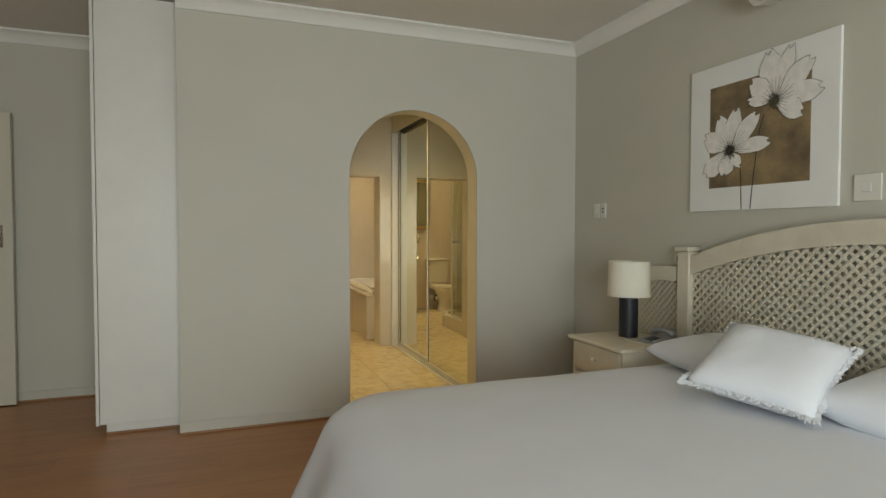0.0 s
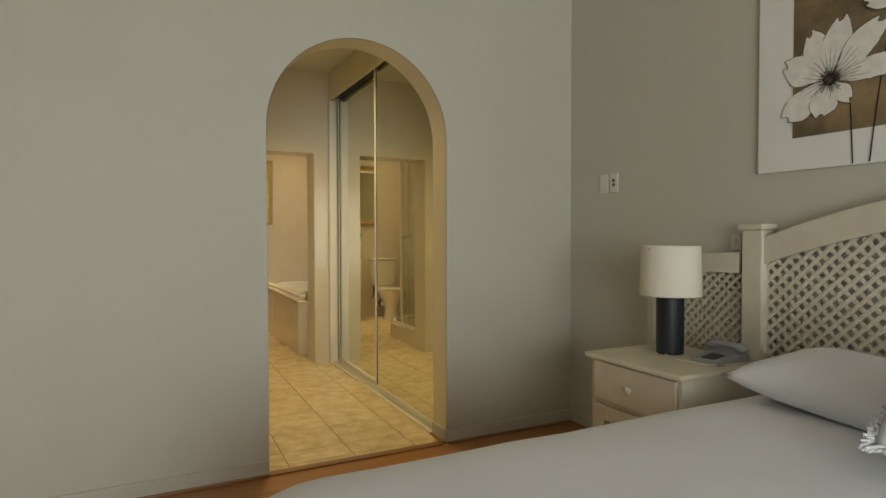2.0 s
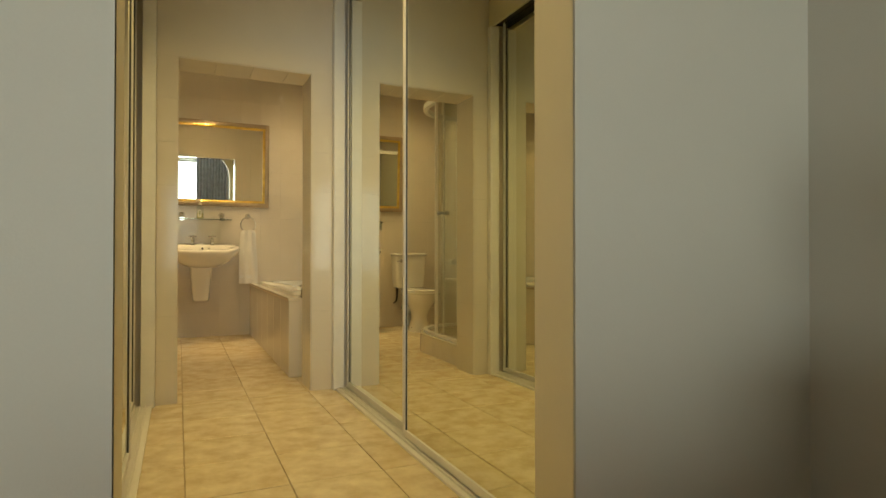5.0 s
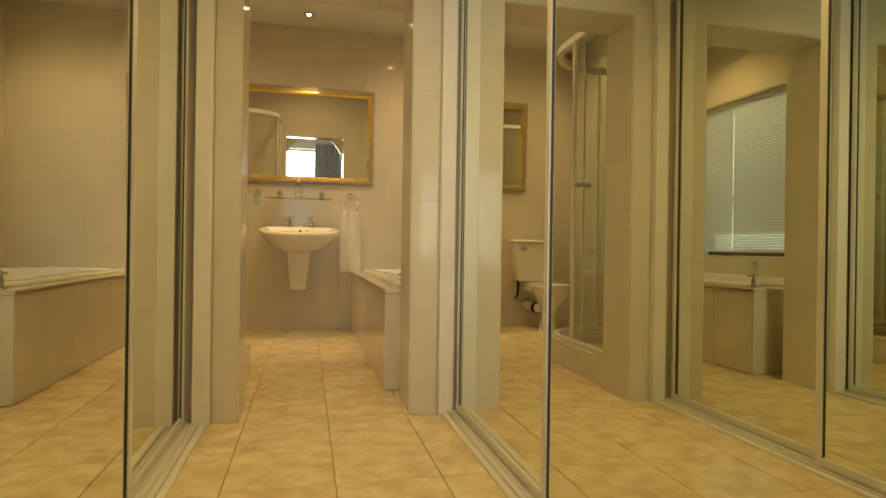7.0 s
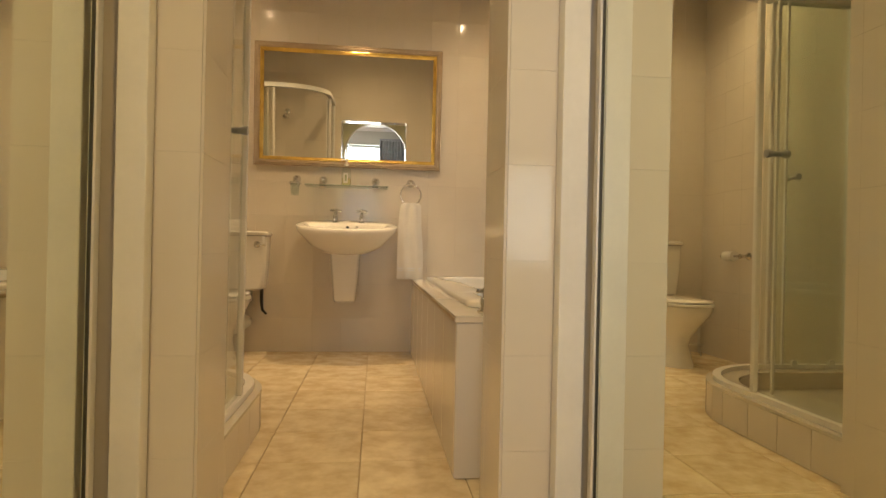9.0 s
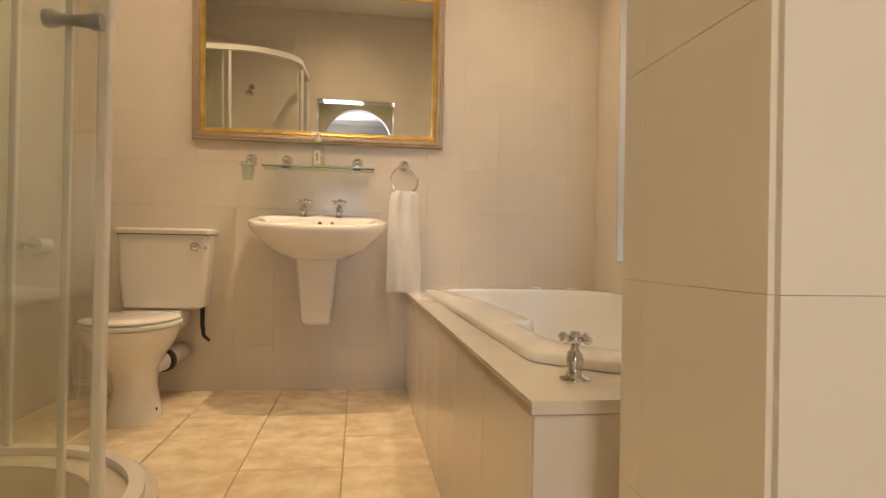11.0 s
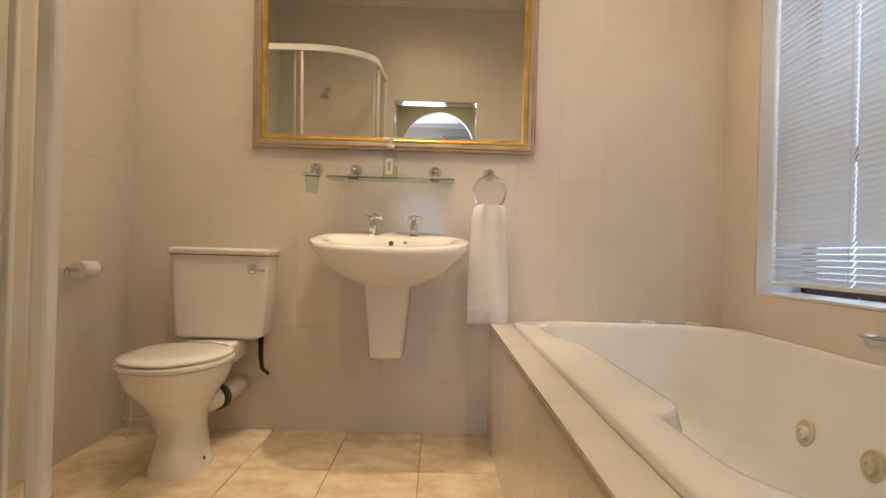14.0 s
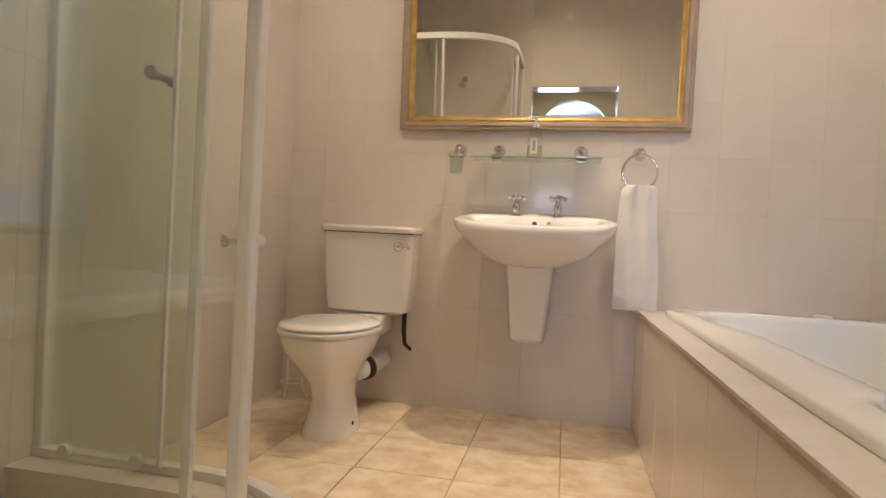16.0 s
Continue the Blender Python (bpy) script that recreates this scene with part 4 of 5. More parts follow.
sd = thing("soap_dish", (BX1, 9.145, 0.645), "clear glass soap dish on a chrome wall bracket", "soap dish")
part("rose", Lathe((BX1 - 0.0005, 9.145, 0.65), (-1, 0, 0), [(0, 0.024), (0.006, 0.024), (0.012, 0.016), (0.022, 0.013), (0.03, 0.016), (0.036, 0.01), (0.037, 0)]), CHROME, sd, "", True)
part("ring", Tube([(BX1 - 0.085 + 0.05 * math.cos(a), 9.165 + 0.05 * math.sin(a), 0.635) for a in (2 * math.pi * q / 24 for q in range(25))], 0.004, 8), CHROME, sd, "", True)
part("arm", Tube([(BX1 - 0.025, 9.145, 0.65), (BX1 - 0.04, 9.155, 0.636)], 0.006), CHROME, sd)
part("dish", Lathe((BX1 - 0.085, 9.165, 0.60), (0, 0, 1), [(0, 0.03), (0.008, 0.042), (0.03, 0.05), (0.042, 0.062), (0.044, 0.062), (0.032, 0.047), (0.01, 0.036), (0.008, 0)], 24), CLEAR, sd, "clear glass dish", 40)

# basin
def super_loop(cx, cy, ax, front, back, z, n=40, p=2.4):
    out = []
    for i in range(n):
        a = 2 * math.pi * i / n
        c, s = math.cos(a), math.sin(a)
        e = 2 / p
        x = ax * abs(c) ** e * (1 if c > 0 else -1)
        y = abs(s) ** e * (back if s > 0 else -front)
        out.append((cx + x, cy + y, z))
    return out


CX = 1.62
ba = thing("washbasin", (CX, 10.1, 0), "white ceramic wall basin on a half pedestal", "basin")
CY = 10.06
outer = [(0.05, 0.03, 0.09, 0.665), (0.16, 0.10, 0.16, 0.685), (0.245, 0.17, 0.19, 0.735), (0.295, 0.215, 0.205, 0.79), (0.328, 0.240, 0.208, 0.826), (0.337, 0.247, 0.209, 0.846), (0.334, 0.244, 0.209, 0.862), (0.305, 0.225, 0.205, 0.868)]
inn = [(0.27, 0.19, 0.07, 0.866), (0.255, 0.175, 0.06, 0.855), (0.22, 0.15, 0.05, 0.80), (0.15, 0.10, 0.04, 0.755), (0.05, 0.04, 0.03, 0.735)]
part("bowl", rings(bmesh.new(), [[(px, py, pz - 0.015 + (py - 9.82) * 0.17) for px, py, pz in super_loop(CX, CY, a, f, b, z)] for a, f, b, z in outer + inn]), CERAMIC, ba, "", 60)
pd = [(0.066, 0.36, 10.11), (0.075, 0.375, 10.09), (0.085, 0.5, 10.07), (0.102, 0.705, 10.04)]
part("half_pedestal", rings(bmesh.new(), [[(CX - 0.012 - w, BY - 0.002, z), (CX - 0.012 - w, yy + 0.03, z), (CX - 0.012 - w * 0.85, yy + 0.008, z), (CX - 0.012 - w * 0.5, yy, z), (CX - 0.012 + w * 0.5, yy, z), (CX - 0.012 + w * 0.85, yy + 0.008, z), (CX - 0.012 + w, yy + 0.03, z), (CX - 0.012 + w, BY - 0.002, z)] for w, z, yy in pd]), CERAMIC, ba, "tapered ceramic half pedestal", 35)
part("overflow", Lathe((CX + 0.0, 10.112, 0.872), (0, -1, 0.3), [(0, 0.011), (0.004, 0.011), (0.005, 0.008), (0.003, 0)], 14), DARKPLASTIC, ba)
part("chain_stay", Lathe((CX + 0.06, 10.112, 0.874), (0, -1, 0.3), [(0, 0.009), (0.006, 0.009), (0.008, 0.004), (0.008, 0)], 12), CHROME, ba)
cross_tap("basin_tap", 1.534, 10.17, 0.903, 1.15, True, "chrome cross-head pillar tap on the washbasin")
cross_tap("basin_tap", 1.713, 10.17, 0.903, 1.15, True, "chrome cross-head pillar tap on the washbasin")

# toilet
TC, CC = 0.868, 0.880
to = thing("toilet", (TC, 9.85, 0), "white close-coupled ceramic toilet with lid down", "toilet")
pan = [(0.105, 0.16, 0.15, 9.80, 0.0), (0.105, 0.16, 0.15, 9.80, 0.02), (0.092, 0.145, 0.14, 9.80, 0.06), (0.078, 0.12, 0.13, 9.80, 0.14), (0.085, 0.14, 0.14, 9.79, 0.21), (0.125, 0.20, 0.17, 9.78, 0.28), (0.165, 0.26, 0.20, 9.77, 0.345), (0.18, 0.28, 0.22, 9.77, 0.39), (0.18, 0.28, 0.22, 9.77, 0.405), (0.15, 0.24, 0.19, 9.77, 0.405)]
part("pan", rings(bmesh.new(), [super_loop(TC, cy, a, f, b, z, 36, 2.2) for a, f, b, cy, z in pan]), CERAMIC, to, "", 60)
part("shelf", Box(TC - 0.11, 9.92, 0.34, TC + 0.11, 10.24, 0.435, 0.02, 3), CERAMIC, to, "", 40)
part("seat", rings(bmesh.new(), [super_loop(TC, 9.77, 0.19 + g, 0.29 + g, 0.19 + g, z, 40, 2.15) for g, z in ((-0.006, 0.407), (0, 0.412), (0, 0.422), (-0.006, 0.427))]), PLASTIC, to, "white plastic seat", 50)
part("lid", rings(bmesh.new(), [super_loop(TC, 9.77, 0.185 + g, 0.285 + g, 0.185 + g, z, 40, 2.15) for g, z in ((-0.008, 0.429), (0, 0.433), (0, 0.440), (-0.01, 0.448), (-0.06, 0.453), (-0.12, 0.455))]), CERAMIC, to, "closed white lid", 50)
cist = part("cistern", rings(bmesh.new(), [[(x, y, z) for x, y in round_rect(CC - w, yf, CC + w, BY - 0.004, 0.03)] for w, yf, z in ((0.17, 10.10, 0.437), (0.19, 10.085, 0.45), (0.205, 10.08, 0.6), (0.211, 10.075, 0.795), (0.211, 10.075, 0.80))]), CERAMIC, to, "", 40)
part("cistern_lid", rings(bmesh.new(), [[(x, y, z) for x, y in round_rect(CC - w, yf, CC + w, BY - 0.004, 0.03)] for w, yf, z in ((0.217, 10.065, 0.804), (0.222, 10.06, 0.81), (0.222, 10.06, 0.824), (0.213, 10.07, 0.833))]), CERAMIC, to, "", 40)
# dark strip painting the shade in the gap beneath the cistern lid
part("lid_gap_shade", Box(CC - 0.207, 10.08, 0.799, CC + 0.207, BY - 0.01, 0.805), STEELDARK, to)
lv = part("flush_rose", Lathe((1.03, 10.0745, 0.745), (0, -1, 0), [(0, 0.022), (0.005, 0.022), (0.009, 0.016), (0.014, 0.012), (0.015, 0)]), CHROME, to, "", True)
part("flush_lever", Tube([(1.03, 10.055, 0.745), (1.06, 10.05, 0.742), (1.09, 10.05, 0.738)], [0.006, 0.005, 0.006]), CHROME, lv, "", True)
part("inlet_hose", Tube([(1.05, 10.16, 0.45), (1.05, 10.16, 0.36), (1.055, 10.17, 0.30), (1.075, 10.2, 0.27)], [0.012, 0.011, 0.009, 0.008]), RUBBER, to, "dark inlet hose", True)
part("outlet_pipe", Tube([(TC + 0.02, 9.95, 0.20), (TC + 0.045, 10.06, 0.20), (TC + 0.055, 10.2, 0.21), (TC + 0.055, BY - 0.002, 0.21)], 0.045, 16), PLASTIC, to, "white waste pipe", True)
part("collar", Tube([(TC + 0.038, 10.03, 0.20), (TC + 0.05, 10.065, 0.20)], 0.052, 18), RUBBER, to, "black rubber collar", True)
for sx in (-1, 1):
    part("hinge", Tube([(TC + sx * 0.07, 9.945, 0.435), (TC + sx * 0.07, 9.975, 0.435)], 0.01), PLASTIC, to)
part("floor_bolt", Lathe((TC + 0.101, 9.76, 0.045), (1, 0, 0.2), [(0, 0.008), (0.004, 0.006), (0.005, 0)], 10), DARKPLASTIC, to)

br = thing("toilet_brush_stand", (0.52, 10.14, 0), "white wire stand on the floor beside the toilet", "brush stand")
for k in range(3):
    a = 2.1 * k + 0.4
    part("leg", Tube([(0.52 + 0.05 * math.cos(a), 10.14 + 0.05 * math.sin(a), 0.30), (0.52 + 0.045 * math.cos(a), 10.14 + 0.045 * math.sin(a), 0.06), (0.52 + 0.07 * math.cos(a), 10.14 + 0.07 * math.sin(a), 0.004)], 0.003, 6), PLASTIC, br)
for z in (0.30, 0.08):
    part("hoop", Tube([(0.52 + 0.05 * math.cos(q), 10.14 + 0.05 * math.sin(q), z) for q in (2 * math.pi * i / 20 for i in range(21))], 0.003, 6), PLASTIC, br)

# mirror with gilt frame
mi = thing("framed_mirror", (1.61, BY, 1.30), "large wall mirror in a gold and bronze frame", "mirror")
MX0, MX1, MZ0, MZ1 = 0.96, 2.257, 1.30, 2.145


def frame_ring(prof):
    """prof: pairs of inset and depth off the wall, closed."""
    loops = []
    for ins, dep in prof:
        loops.append([(MX0 + ins, BY - dep, MZ0 + ins), (MX1 - ins, BY - dep, MZ0 + ins), (MX1 - ins, BY - dep, MZ1 - ins), (MX0 + ins, BY - dep, MZ1 - ins)])
    return rings(bmesh.new(), loops + [loops[0]], True, False, False)


part("outer_frame", frame_ring([(0, 0.003), (0, 0.02), (0.006, 0.028), (0.014, 0.026), (0.02, 0.032), (0.034, 0.030), (0.040, 0.024), (0.040, 0.003)]), BRONZE, mi, "bronze-washed outer moulding")
part("inner_frame", frame_ring([(0.0405, 0.003), (0.0405, 0.027), (0.046, 0.03), (0.052, 0.024), (0.056, 0.019), (0.062, 0.018), (0.064, 0.012), (0.064, 0.003)]), GOLD, mi, "shiny gold inner moulding")
part("glass", Box(MX0 + 0.06, BY - 0.010, MZ0 + 0.06, MX1 - 0.06, BY - 0.004, MZ1 - 0.06), MIRROR, mi, "silvered mirror glass")

mi.rotation_euler = (radians(3.0), 0, 0)   # hangs leaning slightly forward
mi.location.y = BY - 0.009


def rose(x, z, parent):
    return part("wall_rose", Lathe((x, BY - 0.008, z), (0, -1, 0), [(0, 0.029), (0.006, 0.029), (0.010, 0.024), (0.014, 0.024), (0.02, 0.015), (0.045, 0.011), (0.055, 0.016), (0.066, 0.016), (0.072, 0.009), (0.073, 0)]), CHROME, parent, "", True)


sf = thing("glass_shelf", (1.6, BY, 1.15), "clear glass shelf on two chrome brackets", "shelf")
part("pane", Box(1.325, 10.115, 1.138, 1.89, BY - 0.012, 1.146, 0.002), SHELFGLASS, sf)
for x in (1.437, 1.802):
    rr_ = rose(x, 1.188, sf)
    part("clamp", Box(x - 0.022, 10.15, 1.127, x + 0.022, 10.2, 1.137, 0.003), CHROME, rr_)
    part("clamp", Box(x - 0.022, 10.15, 1.147, x + 0.022, 10.2, 1.158, 0.003), CHROME, rr_)
    part("stem", Tube([(x, 10.18, 1.158), (x, 10.2, 1.18)], 0.008), CHROME, rr_)
so = thing("soap_dispenser", (1.60, 10.185, 1.146), "clear soap bottle with yellow liquid and white pump", "soap bottle")
part("bottle", rings(bmesh.new(), [super_loop(1.60, 10.185, a, b, b, z, 28, 2.3) for a, b, z in ((0.030, 0.018, 1.147), (0.034, 0.021, 1.152), (0.033, 0.021, 1.23), (0.028, 0.018, 1.262), (0.014, 0.013, 1.275), (0.013, 0.013, 1.285))]), CLEAR, so, "clear plastic bottle", 50)
part("liquid", rings(bmesh.new(), [super_loop(1.60, 10.185, a, b, b, z, 28, 2.3) for a, b, z in ((0.028, 0.017, 1.149), (0.031, 0.019, 1.154), (0.031, 0.019, 1.20))]), SOAP, so, "yellow liquid soap", 50)
part("label", Box(1.582, 10.1625, 1.165, 1.612, 10.1635, 1.235), TOWEL, so, "pale printed label")
part("label_mark", Box(1.590, 10.1615, 1.178, 1.604, 10.1622, 1.222), mat("label_green", (0.38, 0.42, 0.24), 0.5), so)
pump = part("pump", Lathe((1.60, 10.185, 1.285), (0, 0, 1), [(0, 0.016), (0.014, 0.016), (0.016, 0.006), (0.035, 0.006), (0.036, 0.013), (0.045, 0.013), (0.047, 0)], 16), PLASTIC, so, "white pump head", 40)
part("nozzle", Tube([(1.60, 10.185, 1.326), (1.575, 10.17, 1.326), (1.565, 10.165, 1.318)], 0.005), PLASTIC, pump)
tb = thing("tumbler_holder", (1.274, BY, 1.19), "chrome tumbler holder with a clear glass", "tumbler holder")
rt = rose(1.274, 1.190, tb)
part("ring", Tube([(1.274 + 0.04 * math.cos(a), 10.16 + 0.04 * math.sin(a), 1.15) for a in (2 * math.pi * q / 24 for q in range(25))], 0.005, 8), CHROME, rt, "", True)
part("stem", Tube([(1.274, 10.205, 1.185), (1.274, 10.2, 1.152)], 0.007), CHROME, rt)
part("tumbler", rings(bmesh.new(), [super_loop(1.274, 10.16, q, q, q, z, 24, 2) for q, z in ((0.026, 1.07), (0.035, 1.165), (0.033, 1.165), (0.024, 1.075))]), CLEAR, tb, "clear glass tumbler", 50)
tr_ = thing("towel_ring", (2.052, BY, 1.19), "chrome towel ring on the tiled wall", "towel ring")
rose(2.052, 1.193, tr_)
part("ring", Tube([(2.052 + 0.072 * math.sin(a), 10.2, 1.107 + 0.075 * math.cos(a)) for a in (2 * math.pi * q / 36 for q in range(37))], 0.0055, 8), CHROME, tr_, "", True)


def towel():
    loops = []
    for z, w, dy, c in ((1.06, 0.055, 0.02, 2.055), (1.045, 0.072, 0.024, 2.055), (1.0, 0.078, 0.022, 2.052), (0.9, 0.082, 0.02, 2.05), (0.75, 0.09, 0.02, 2.055), (0.62, 0.094, 0.02, 2.056), (0.60, 0.092, 0.0185, 2.056), (0.585, 0.094, 0.02, 2.056), (0.57, 0.092, 0.0185, 2.056), (0.53, 0.094, 0.02, 2.056), (0.522, 0.092, 0.016, 2.056)):
        loop = []
        for i in range(48):
            a = 2 * math.pi * i / 48
            u = math.cos(a)
            fold = 0.006 * math.sin(u * 7 + z * 2) * (1 + 2 * max(0, z - 0.85))
            s = math.sin(a)
            loop.append((c + w * u * (1 if abs(u) < 0.98 else 0.99), 10.2 + fold + dy * (abs(s) ** 0.5 * (1 if s > 0 else -1)), z))
        loops.append(loop)
    return rings(bmesh.new(), loops)


sf.location.z += 0.018   # bracket height of shelf and tumbler
so.location.z += 0.018
tb.location += Vector((-0.018, 0, 0.018))
tr_.location.z += 0.01

tw = thing("hand_towel", (2.05, 10.2, 0.52), "white terry hand towel folded over the ring", "towel")
part("cloth", towel(), TOWEL, tw, "", 70)
for z in (0.585, 0.60):
    part("woven_band", Box(1.968, 10.1795, z - 0.003, 2.132, 10.181, z + 0.003), LINEN, tw)

# toilet roll
rl = thing("toilet_roll_holder", (BX0, 9.83, 0.73), "chrome bar holder on the tiled wall", "roll holder")
for y in (9.70, 9.90):
    part("post", Lathe((BX0 + 0.008, y, 0.735), (1, 0, 0), [(0, 0.026), (0.006, 0.026), (0.012, 0.014), (0.05, 0.011), (0.058, 0.016), (0.07, 0.016), (0.076, 0.008), (0.077, 0)]), CHROME, rl, "", True)
part("bar", Tube([(BX0 + 0.068, 9.70, 0.735), (BX0 + 0.068, 9.90, 0.735)], 0.008), CHROME, rl)
ro = thing("toilet_roll", (BX0 + 0.068, 9.82, 0.735), "white paper toilet roll, nearly used up", "toilet roll")
part("paper", Lathe((BX0 + 0.068, 9.77, 0.735), (0, 1, 0), [(0, 0.018), (0, 0.034), (0.10, 0.034), (0.10, 0.018)], 24), TOWEL, ro, "", 40)

# ---- shower ----
def quad_path(g, z, n=16):
    """The shower's plan: along the doorway side, round the corner, to the side wall; g: inset."""
    r0 = 0.47
    c = (1.37 - r0, 8.93 - r0)
    return [Vector((1.37 - g, JYB + 0.001, z))] + [Vector((x, y, z)) for x, y in arc(c[0], c[1], r0 - g, 0, 90, n)] + [Vector((BX0 + 0.001, 8.93 - g, z))]


def band(g0, g1, z0, z1, i0=0, i1=None):
    a, b = quad_path(g0, 0)[i0:i1], quad_path(g1, 0)[i0:i1]
    up0, up1 = Vector((0, 0, z0)), Vector((0, 0, z1))
    return rings(bmesh.new(), [[p + up0, q + up0, q + up1, p + up1] for p, q in zip(a, b)])


shw = thing("shower_enclosure", (0.9, 8.35, 0), "quadrant shower with clear sliding glass doors on a tiled plinth", "shower")
part("plinth", band(0.01, 0.13, 0, 0.145), GROUT, shw)
part("tray", slab(bmesh.new(), [(p.x, p.y) for p in quad_path(0.13, 0)] + [(BX0 + 0.001, JYB + 0.001)], 0.0, 0.07), GREYTRAY, shw, "beige shower tray floor")
part("coping", band(0.0, 0.14, 0.146, 0.158), STONE, shw, "cream coping round the plinth", 30)
pth = quad_path(0, 0)
seg_pts = []
for i in range(len(pth) - 1):
    L = (pth[i + 1] - pth[i]).length
    k = max(1, round(L / 0.16))
    seg_pts += [pth[i].lerp(pth[i + 1], q / k) for q in range(k)]
seg_pts.append(pth[-1])
keep_pts = [seg_pts[0]]
for p in seg_pts[1:]:
    if (p - keep_pts[-1]).length > 0.09:
        keep_pts.append(p)
for p, q in zip(keep_pts, keep_pts[1:]):
    d = (q - p).normalized() * 0.0015
    nn = Vector((d.y, -d.x, 0)).normalized()
    nn = nn if nn.dot(p - Vector((0.7, 8.1, 0))) > 0 else -nn
    a, b = p + d - nn * 0.009, q - d - nn * 0.009
    tl = rings(bmesh.new(), [[a + Vector((0, 0, z)), b + Vector((0, 0, z)), b + nn * 0.008 + Vector((0, 0, z)), a + nn * 0.008 + Vector((0, 0, z))] for z in (0.002, 0.144)])
    part("tile", tl, TILE, shw)
FZ0, FZ1 = 0.159, 2.09
part("bottom_rail", band(0.03, 0.065, FZ0, FZ0 + 0.022), ALU, shw, "pale curved floor rail", 30)
part("top_rail", band(0.028, 0.068, FZ1 - 0.04, FZ1), WHITEPAINT, shw, "white curved head rail", 30)
for (x, y), w in (((1.37 - 0.047, JYB + 0.016), 0.015), ((1.37 - 0.047, 8.32), 0.012), ((BX0 + 0.016, 8.93 - 0.047), 0.015), ((0.86, 8.93 - 0.047), 0.010)):
    part("post", Box(x - w, y - w, FZ0 + 0.022, x + w, y + w, FZ1 - 0.04, 0.005), ALU, shw)


def pane(x0, y0, x1, y1, name, lab=""):
    return part(name, Box(x0, y0, FZ0 + 0.025, x1, y1, FZ1 - 0.042), PANE, shw, lab)


panes = [pane(1.320, JYB + 0.031, 1.326, 8.284, "glass_pane"), pane(BX0 + 0.031, 8.88, 0.85, 8.886, "glass_pane"), pane(0.50, 8.845, 0.80, 8.851, "sliding_door", "clear sliding glass door pushed open"), pane(1.283, 7.85, 1.289, 8.265, "sliding_door", "clear sliding glass door pushed open")]
for p in panes:
    p.visible_shadow = False
for x, y, dx, dy in ((0.762, 8.848, 0, 1), (1.286, 8.235, 1, 0)):
    pn = panes[2] if dy else panes[3]
    part("edge_strip", Box(x + (0.035 if dy else -0.006), y - (0.006 if dy else -0.02), FZ0 + 0.025, x + (0.045 if dy else 0.006), y + (0.006 if dy else 0.03), FZ1 - 0.045), ALU, pn)
    part("knob", Lathe((x - 0.03 * dx - 0.0 * dy, y - 0.045 * dy, 1.145), (dx, dy, 0), [(0, 0.016), (0.012, 0.017), (0.03, 0.011), (0.05, 0.010), (0.07, 0.012), (0.085, 0.017), (0.095, 0.016)], 16), PHONE, pn, "grey plastic knob", 40)
for x in (0.53, 0.74):
    part("roller", Lathe((x, 8.836, FZ0 + 0.035), (0, 1, 0), [(0, 0.016), (0.012, 0.018), (0.02, 0.012)], 14), PLASTIC, panes[2])
part("shower_arm", Tube([(0.82, JYB + 0.001, 1.97), (0.82, JYB + 0.05, 1.98), (0.82, JYB + 0.1, 1.95), (0.82, JYB + 0.12, 1.92)], 0.009), CHROME, shw, "", True)
part("shower_head", Lathe((0.82, JYB + 0.115, 1.93), (0, 0.4, -1), [(0, 0.012), (0.02, 0.016), (0.03, 0.034), (0.045, 0.036), (0.047, 0)]), CHROME, shw, "chrome shower head", True)
part("arm_rose", Lathe((0.82, JYB + 0.001, 1.97), (0, 1, 0), [(0, 0.03), (0.006, 0.028), (0.012, 0.014), (0.013, 0)]), CHROME, shw)
part("mixer", Lathe((0.82, JYB + 0.001, 1.1), (0, 1, 0), [(0, 0.04), (0.008, 0.04), (0.014, 0.022), (0.04, 0.02), (0.05, 0.026), (0.06, 0.02), (0.061, 0)]), CHROME, shw, "", True)

# ---- tiles and planks ----
def piece_mesh(name, sx, sy, sz, material, bev):
    bm = Box(-sx / 2, -sy / 2, -sz / 2, sx / 2, sy / 2, sz / 2, bev, 1)
    me = bpy.data.meshes.new(name)
    bm.to_mesh(me)
    bm.free()
    me.materials.append(material)
    return me


MESHES = {}


def piece(name, sx, sy, sz, material, bev, at, parent):
    key = (name, round(sx, 3), round(sy, 3), round(sz, 3))
    if key not in MESHES:
        MESHES[key] = piece_mesh(name, sx, sy, sz, material, bev)
    ob = new(name, MESHES[key])
    ob.location, ob.parent = Vector(at) + SHIFT[0], parent


def cuts(a, b, step, start):
    """Joint places between a and b on a grid through start."""
    k = math.ceil((a - start) / step + 1e-6)
    c = [a]
    while start + k * step < b - 1e-3:
        if start + k * step - c[-1] > 0.012:
            c.append(start + k * step)
        k += 1
    if b - c[-1] < 0.012:
        c.pop()
    return c + [b]


rngt = random.Random(11)


def wall_tiles(parent, axis, face, out, u0, u1, z0, z1, ustart, holes=()):
    T = 0.006
    us, zs = cuts(u0, u1, 0.20, ustart), cuts(z0, z1, 0.238, 0.0)
    for a, b in zip(us, us[1:]):
        for c, d in zip(zs, zs[1:]):
            m, n = (a + b) / 2, (c + d) / 2
            if any(h[0] < m < h[1] and h[2] < n < h[3] for h in holes):
                continue
            off = face + out * (T / 2 + rngt.uniform(0, 0.00015))
            if axis == "y":
                piece("tile", b - a - 0.0004, T, d - c - 0.0004, TILE, 0.0003, (m, off, n), parent)
            else:
                piece("tile", T, b - a - 0.0004, d - c - 0.0004, TILE, 0.0003, (off, m, n), parent)


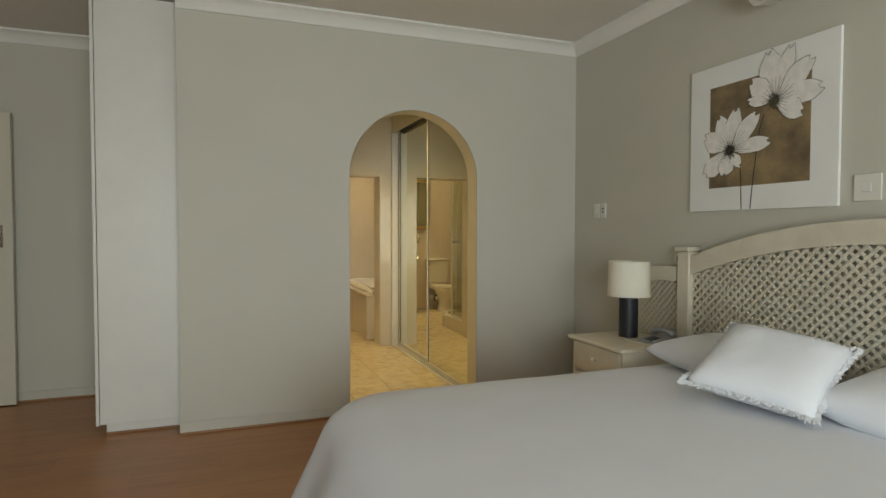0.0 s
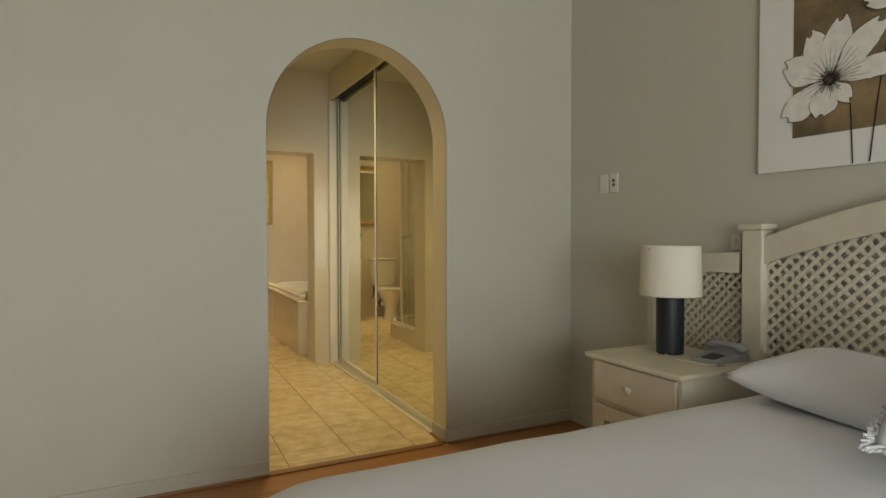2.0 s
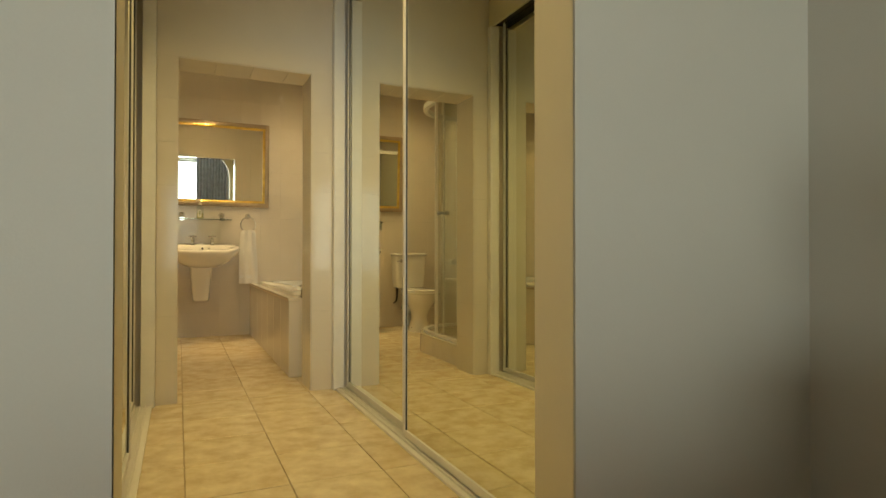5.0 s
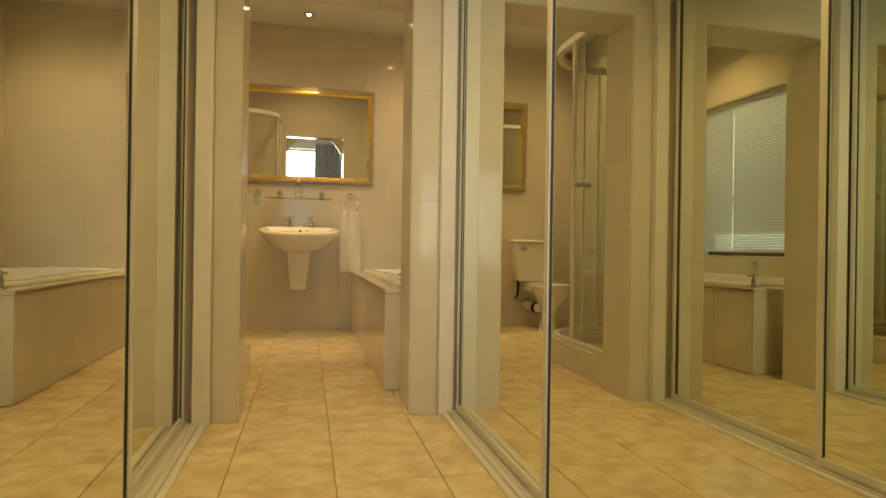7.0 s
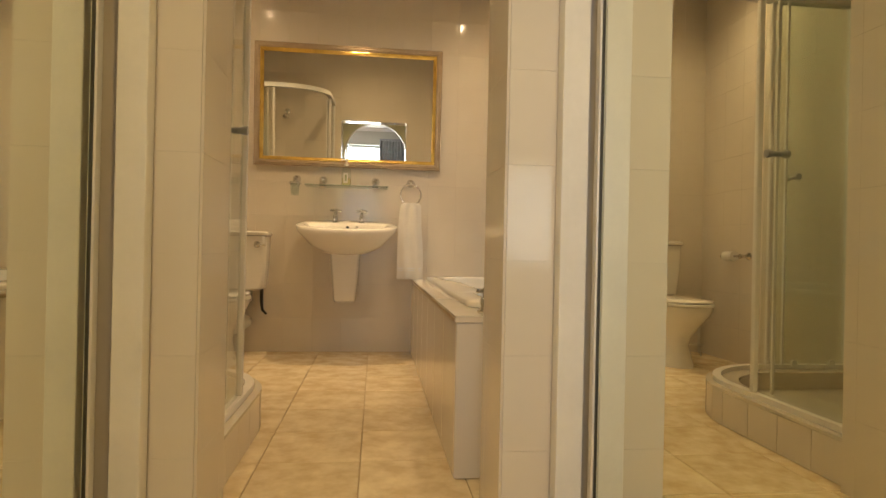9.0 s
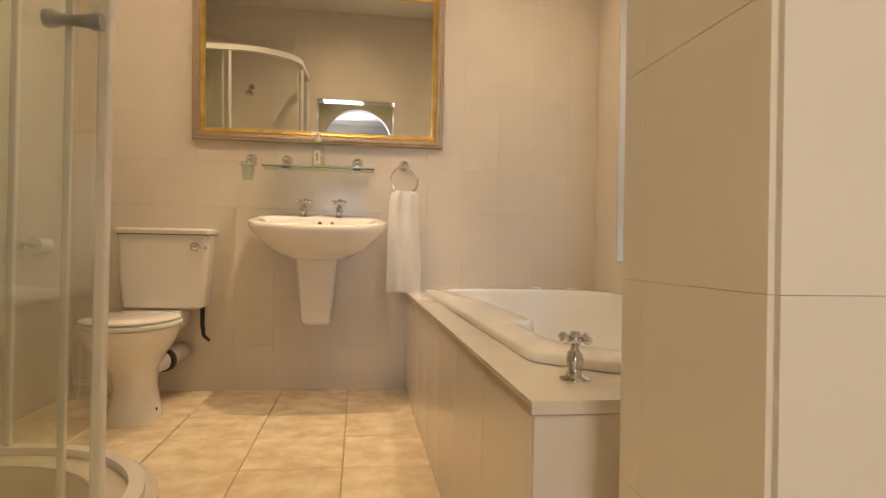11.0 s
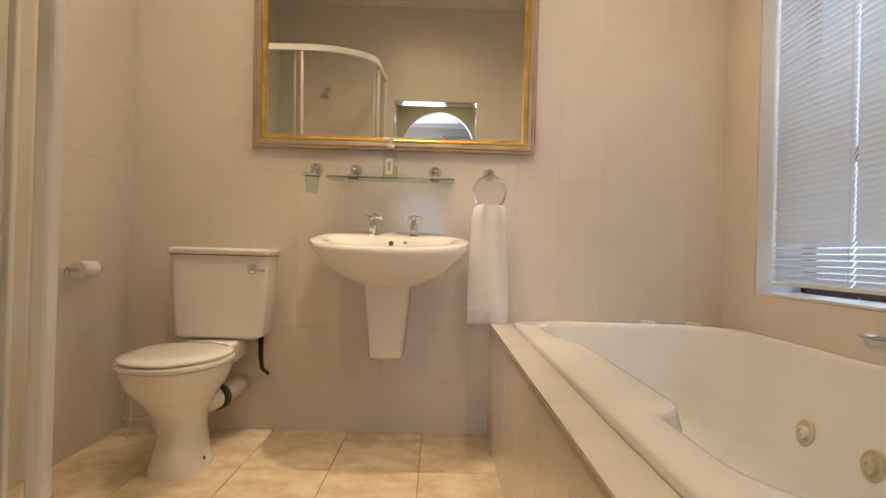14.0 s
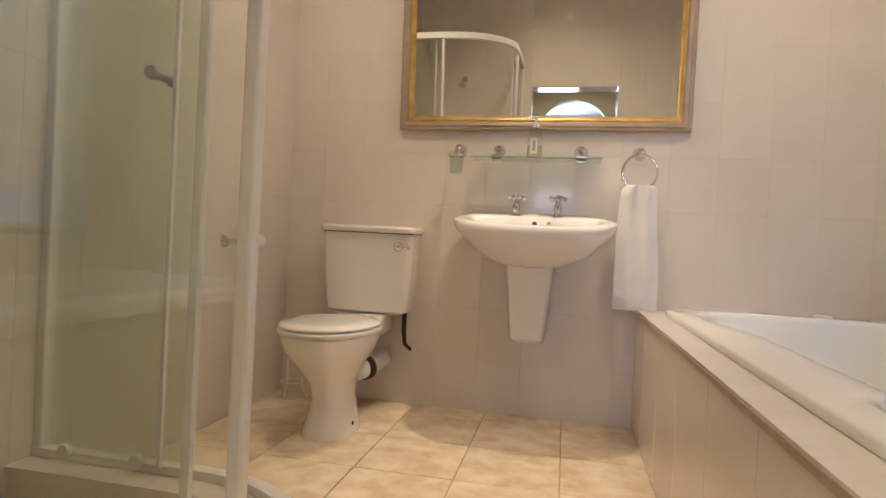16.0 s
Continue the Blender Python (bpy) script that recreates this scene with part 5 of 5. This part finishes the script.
wall_tiles(wall_basin, "y", BY, -1, BX0, BX1, 0, BATH_CEIL, 1.58)
wall_tiles(wall_left, "x", BX0, 1, JYB, BY, 0, BATH_CEIL, 9.0)
wall_tiles(wall_jamb, "y", JY, -1, 1.30, OX0, 0, OTOP, 1.26)
wall_tiles(wall_jamb, "y", JY, -1, OX1, 2.255, 0, OTOP, OX1)
part("facing", Box(1.30, JY - 0.006, OTOP, 2.255, JY - 0.0005, HALL_CEIL), TILE, wall_jamb)
wall_tiles(wall_jamb, "x", OX0, 1, JY, JYB, 0, OTOP, JY)
wall_tiles(wall_jamb, "x", OX1, -1, JY, JYB, 0, OTOP, JY)
wall_tiles(wall_jamb, "y", JYB, 1, BX0, OX0, 0, BATH_CEIL, 1.40)
wall_tiles(wall_jamb, "y", JYB, 1, OX1, BX1, 0.5, BATH_CEIL, OX1)
wall_tiles(wall_jamb, "y", JYB, 1, OX0, OX1, OTOP, BATH_CEIL, OX0)
for a, b in zip((OX0, 1.6, 1.8, 2.0), (1.6, 1.8, 2.0, OX1)):
    piece("tile", b - a - 0.002, JYB - JY - 0.002, 0.006, TILE, 0.001, ((a + b) / 2, (JY + JYB) / 2, OTOP - 0.003), wall_jamb)


def floor_tiles(parent, x0, x1, y0, y1):
    xs, ys_ = cuts(x0, x1, 0.342, 1.775), cuts(y0, y1, 0.333, 9.455)
    for a, b in zip(xs, xs[1:]):
        for c, d in zip(ys_, ys_[1:]):
            piece("floor_tile", b - a - 0.0035, d - c - 0.0035, 0.007, FLOORTILE, 0.0015, ((a + b) / 2, (c + d) / 2, -0.0035 + rngt.uniform(-0.0004, 0.0004)), parent)


floor_tiles(floor_hall, 1.312, 2.248, 5.15, HY)
floor_tiles(floor_hall, 1.27, 2.285, HY, JY)
floor_tiles(floor_hall, OX0, OX1, JY, JYB)
floor_tiles(floor_hall, BX0, BX1, JYB, BY)
SHIFT[0] = BEDROOM
plank_parent = bpy.data.objects["floor_bedroom"]
rows_y = cuts(RY, AY + 0.018, 0.195, 0.0)
for i, (c, d) in enumerate(zip(rows_y, rows_y[1:])):
    px = cuts(LX, WX, 1.28, (i * 0.43) % 1.28)
    for a, b in zip(px, px[1:]):
        piece("plank", b - a - 0.0006, d - c - 0.0006, 0.011, LAMINATE, 0.0006, ((a + b) / 2, (c + d) / 2, -0.0056), plank_parent)
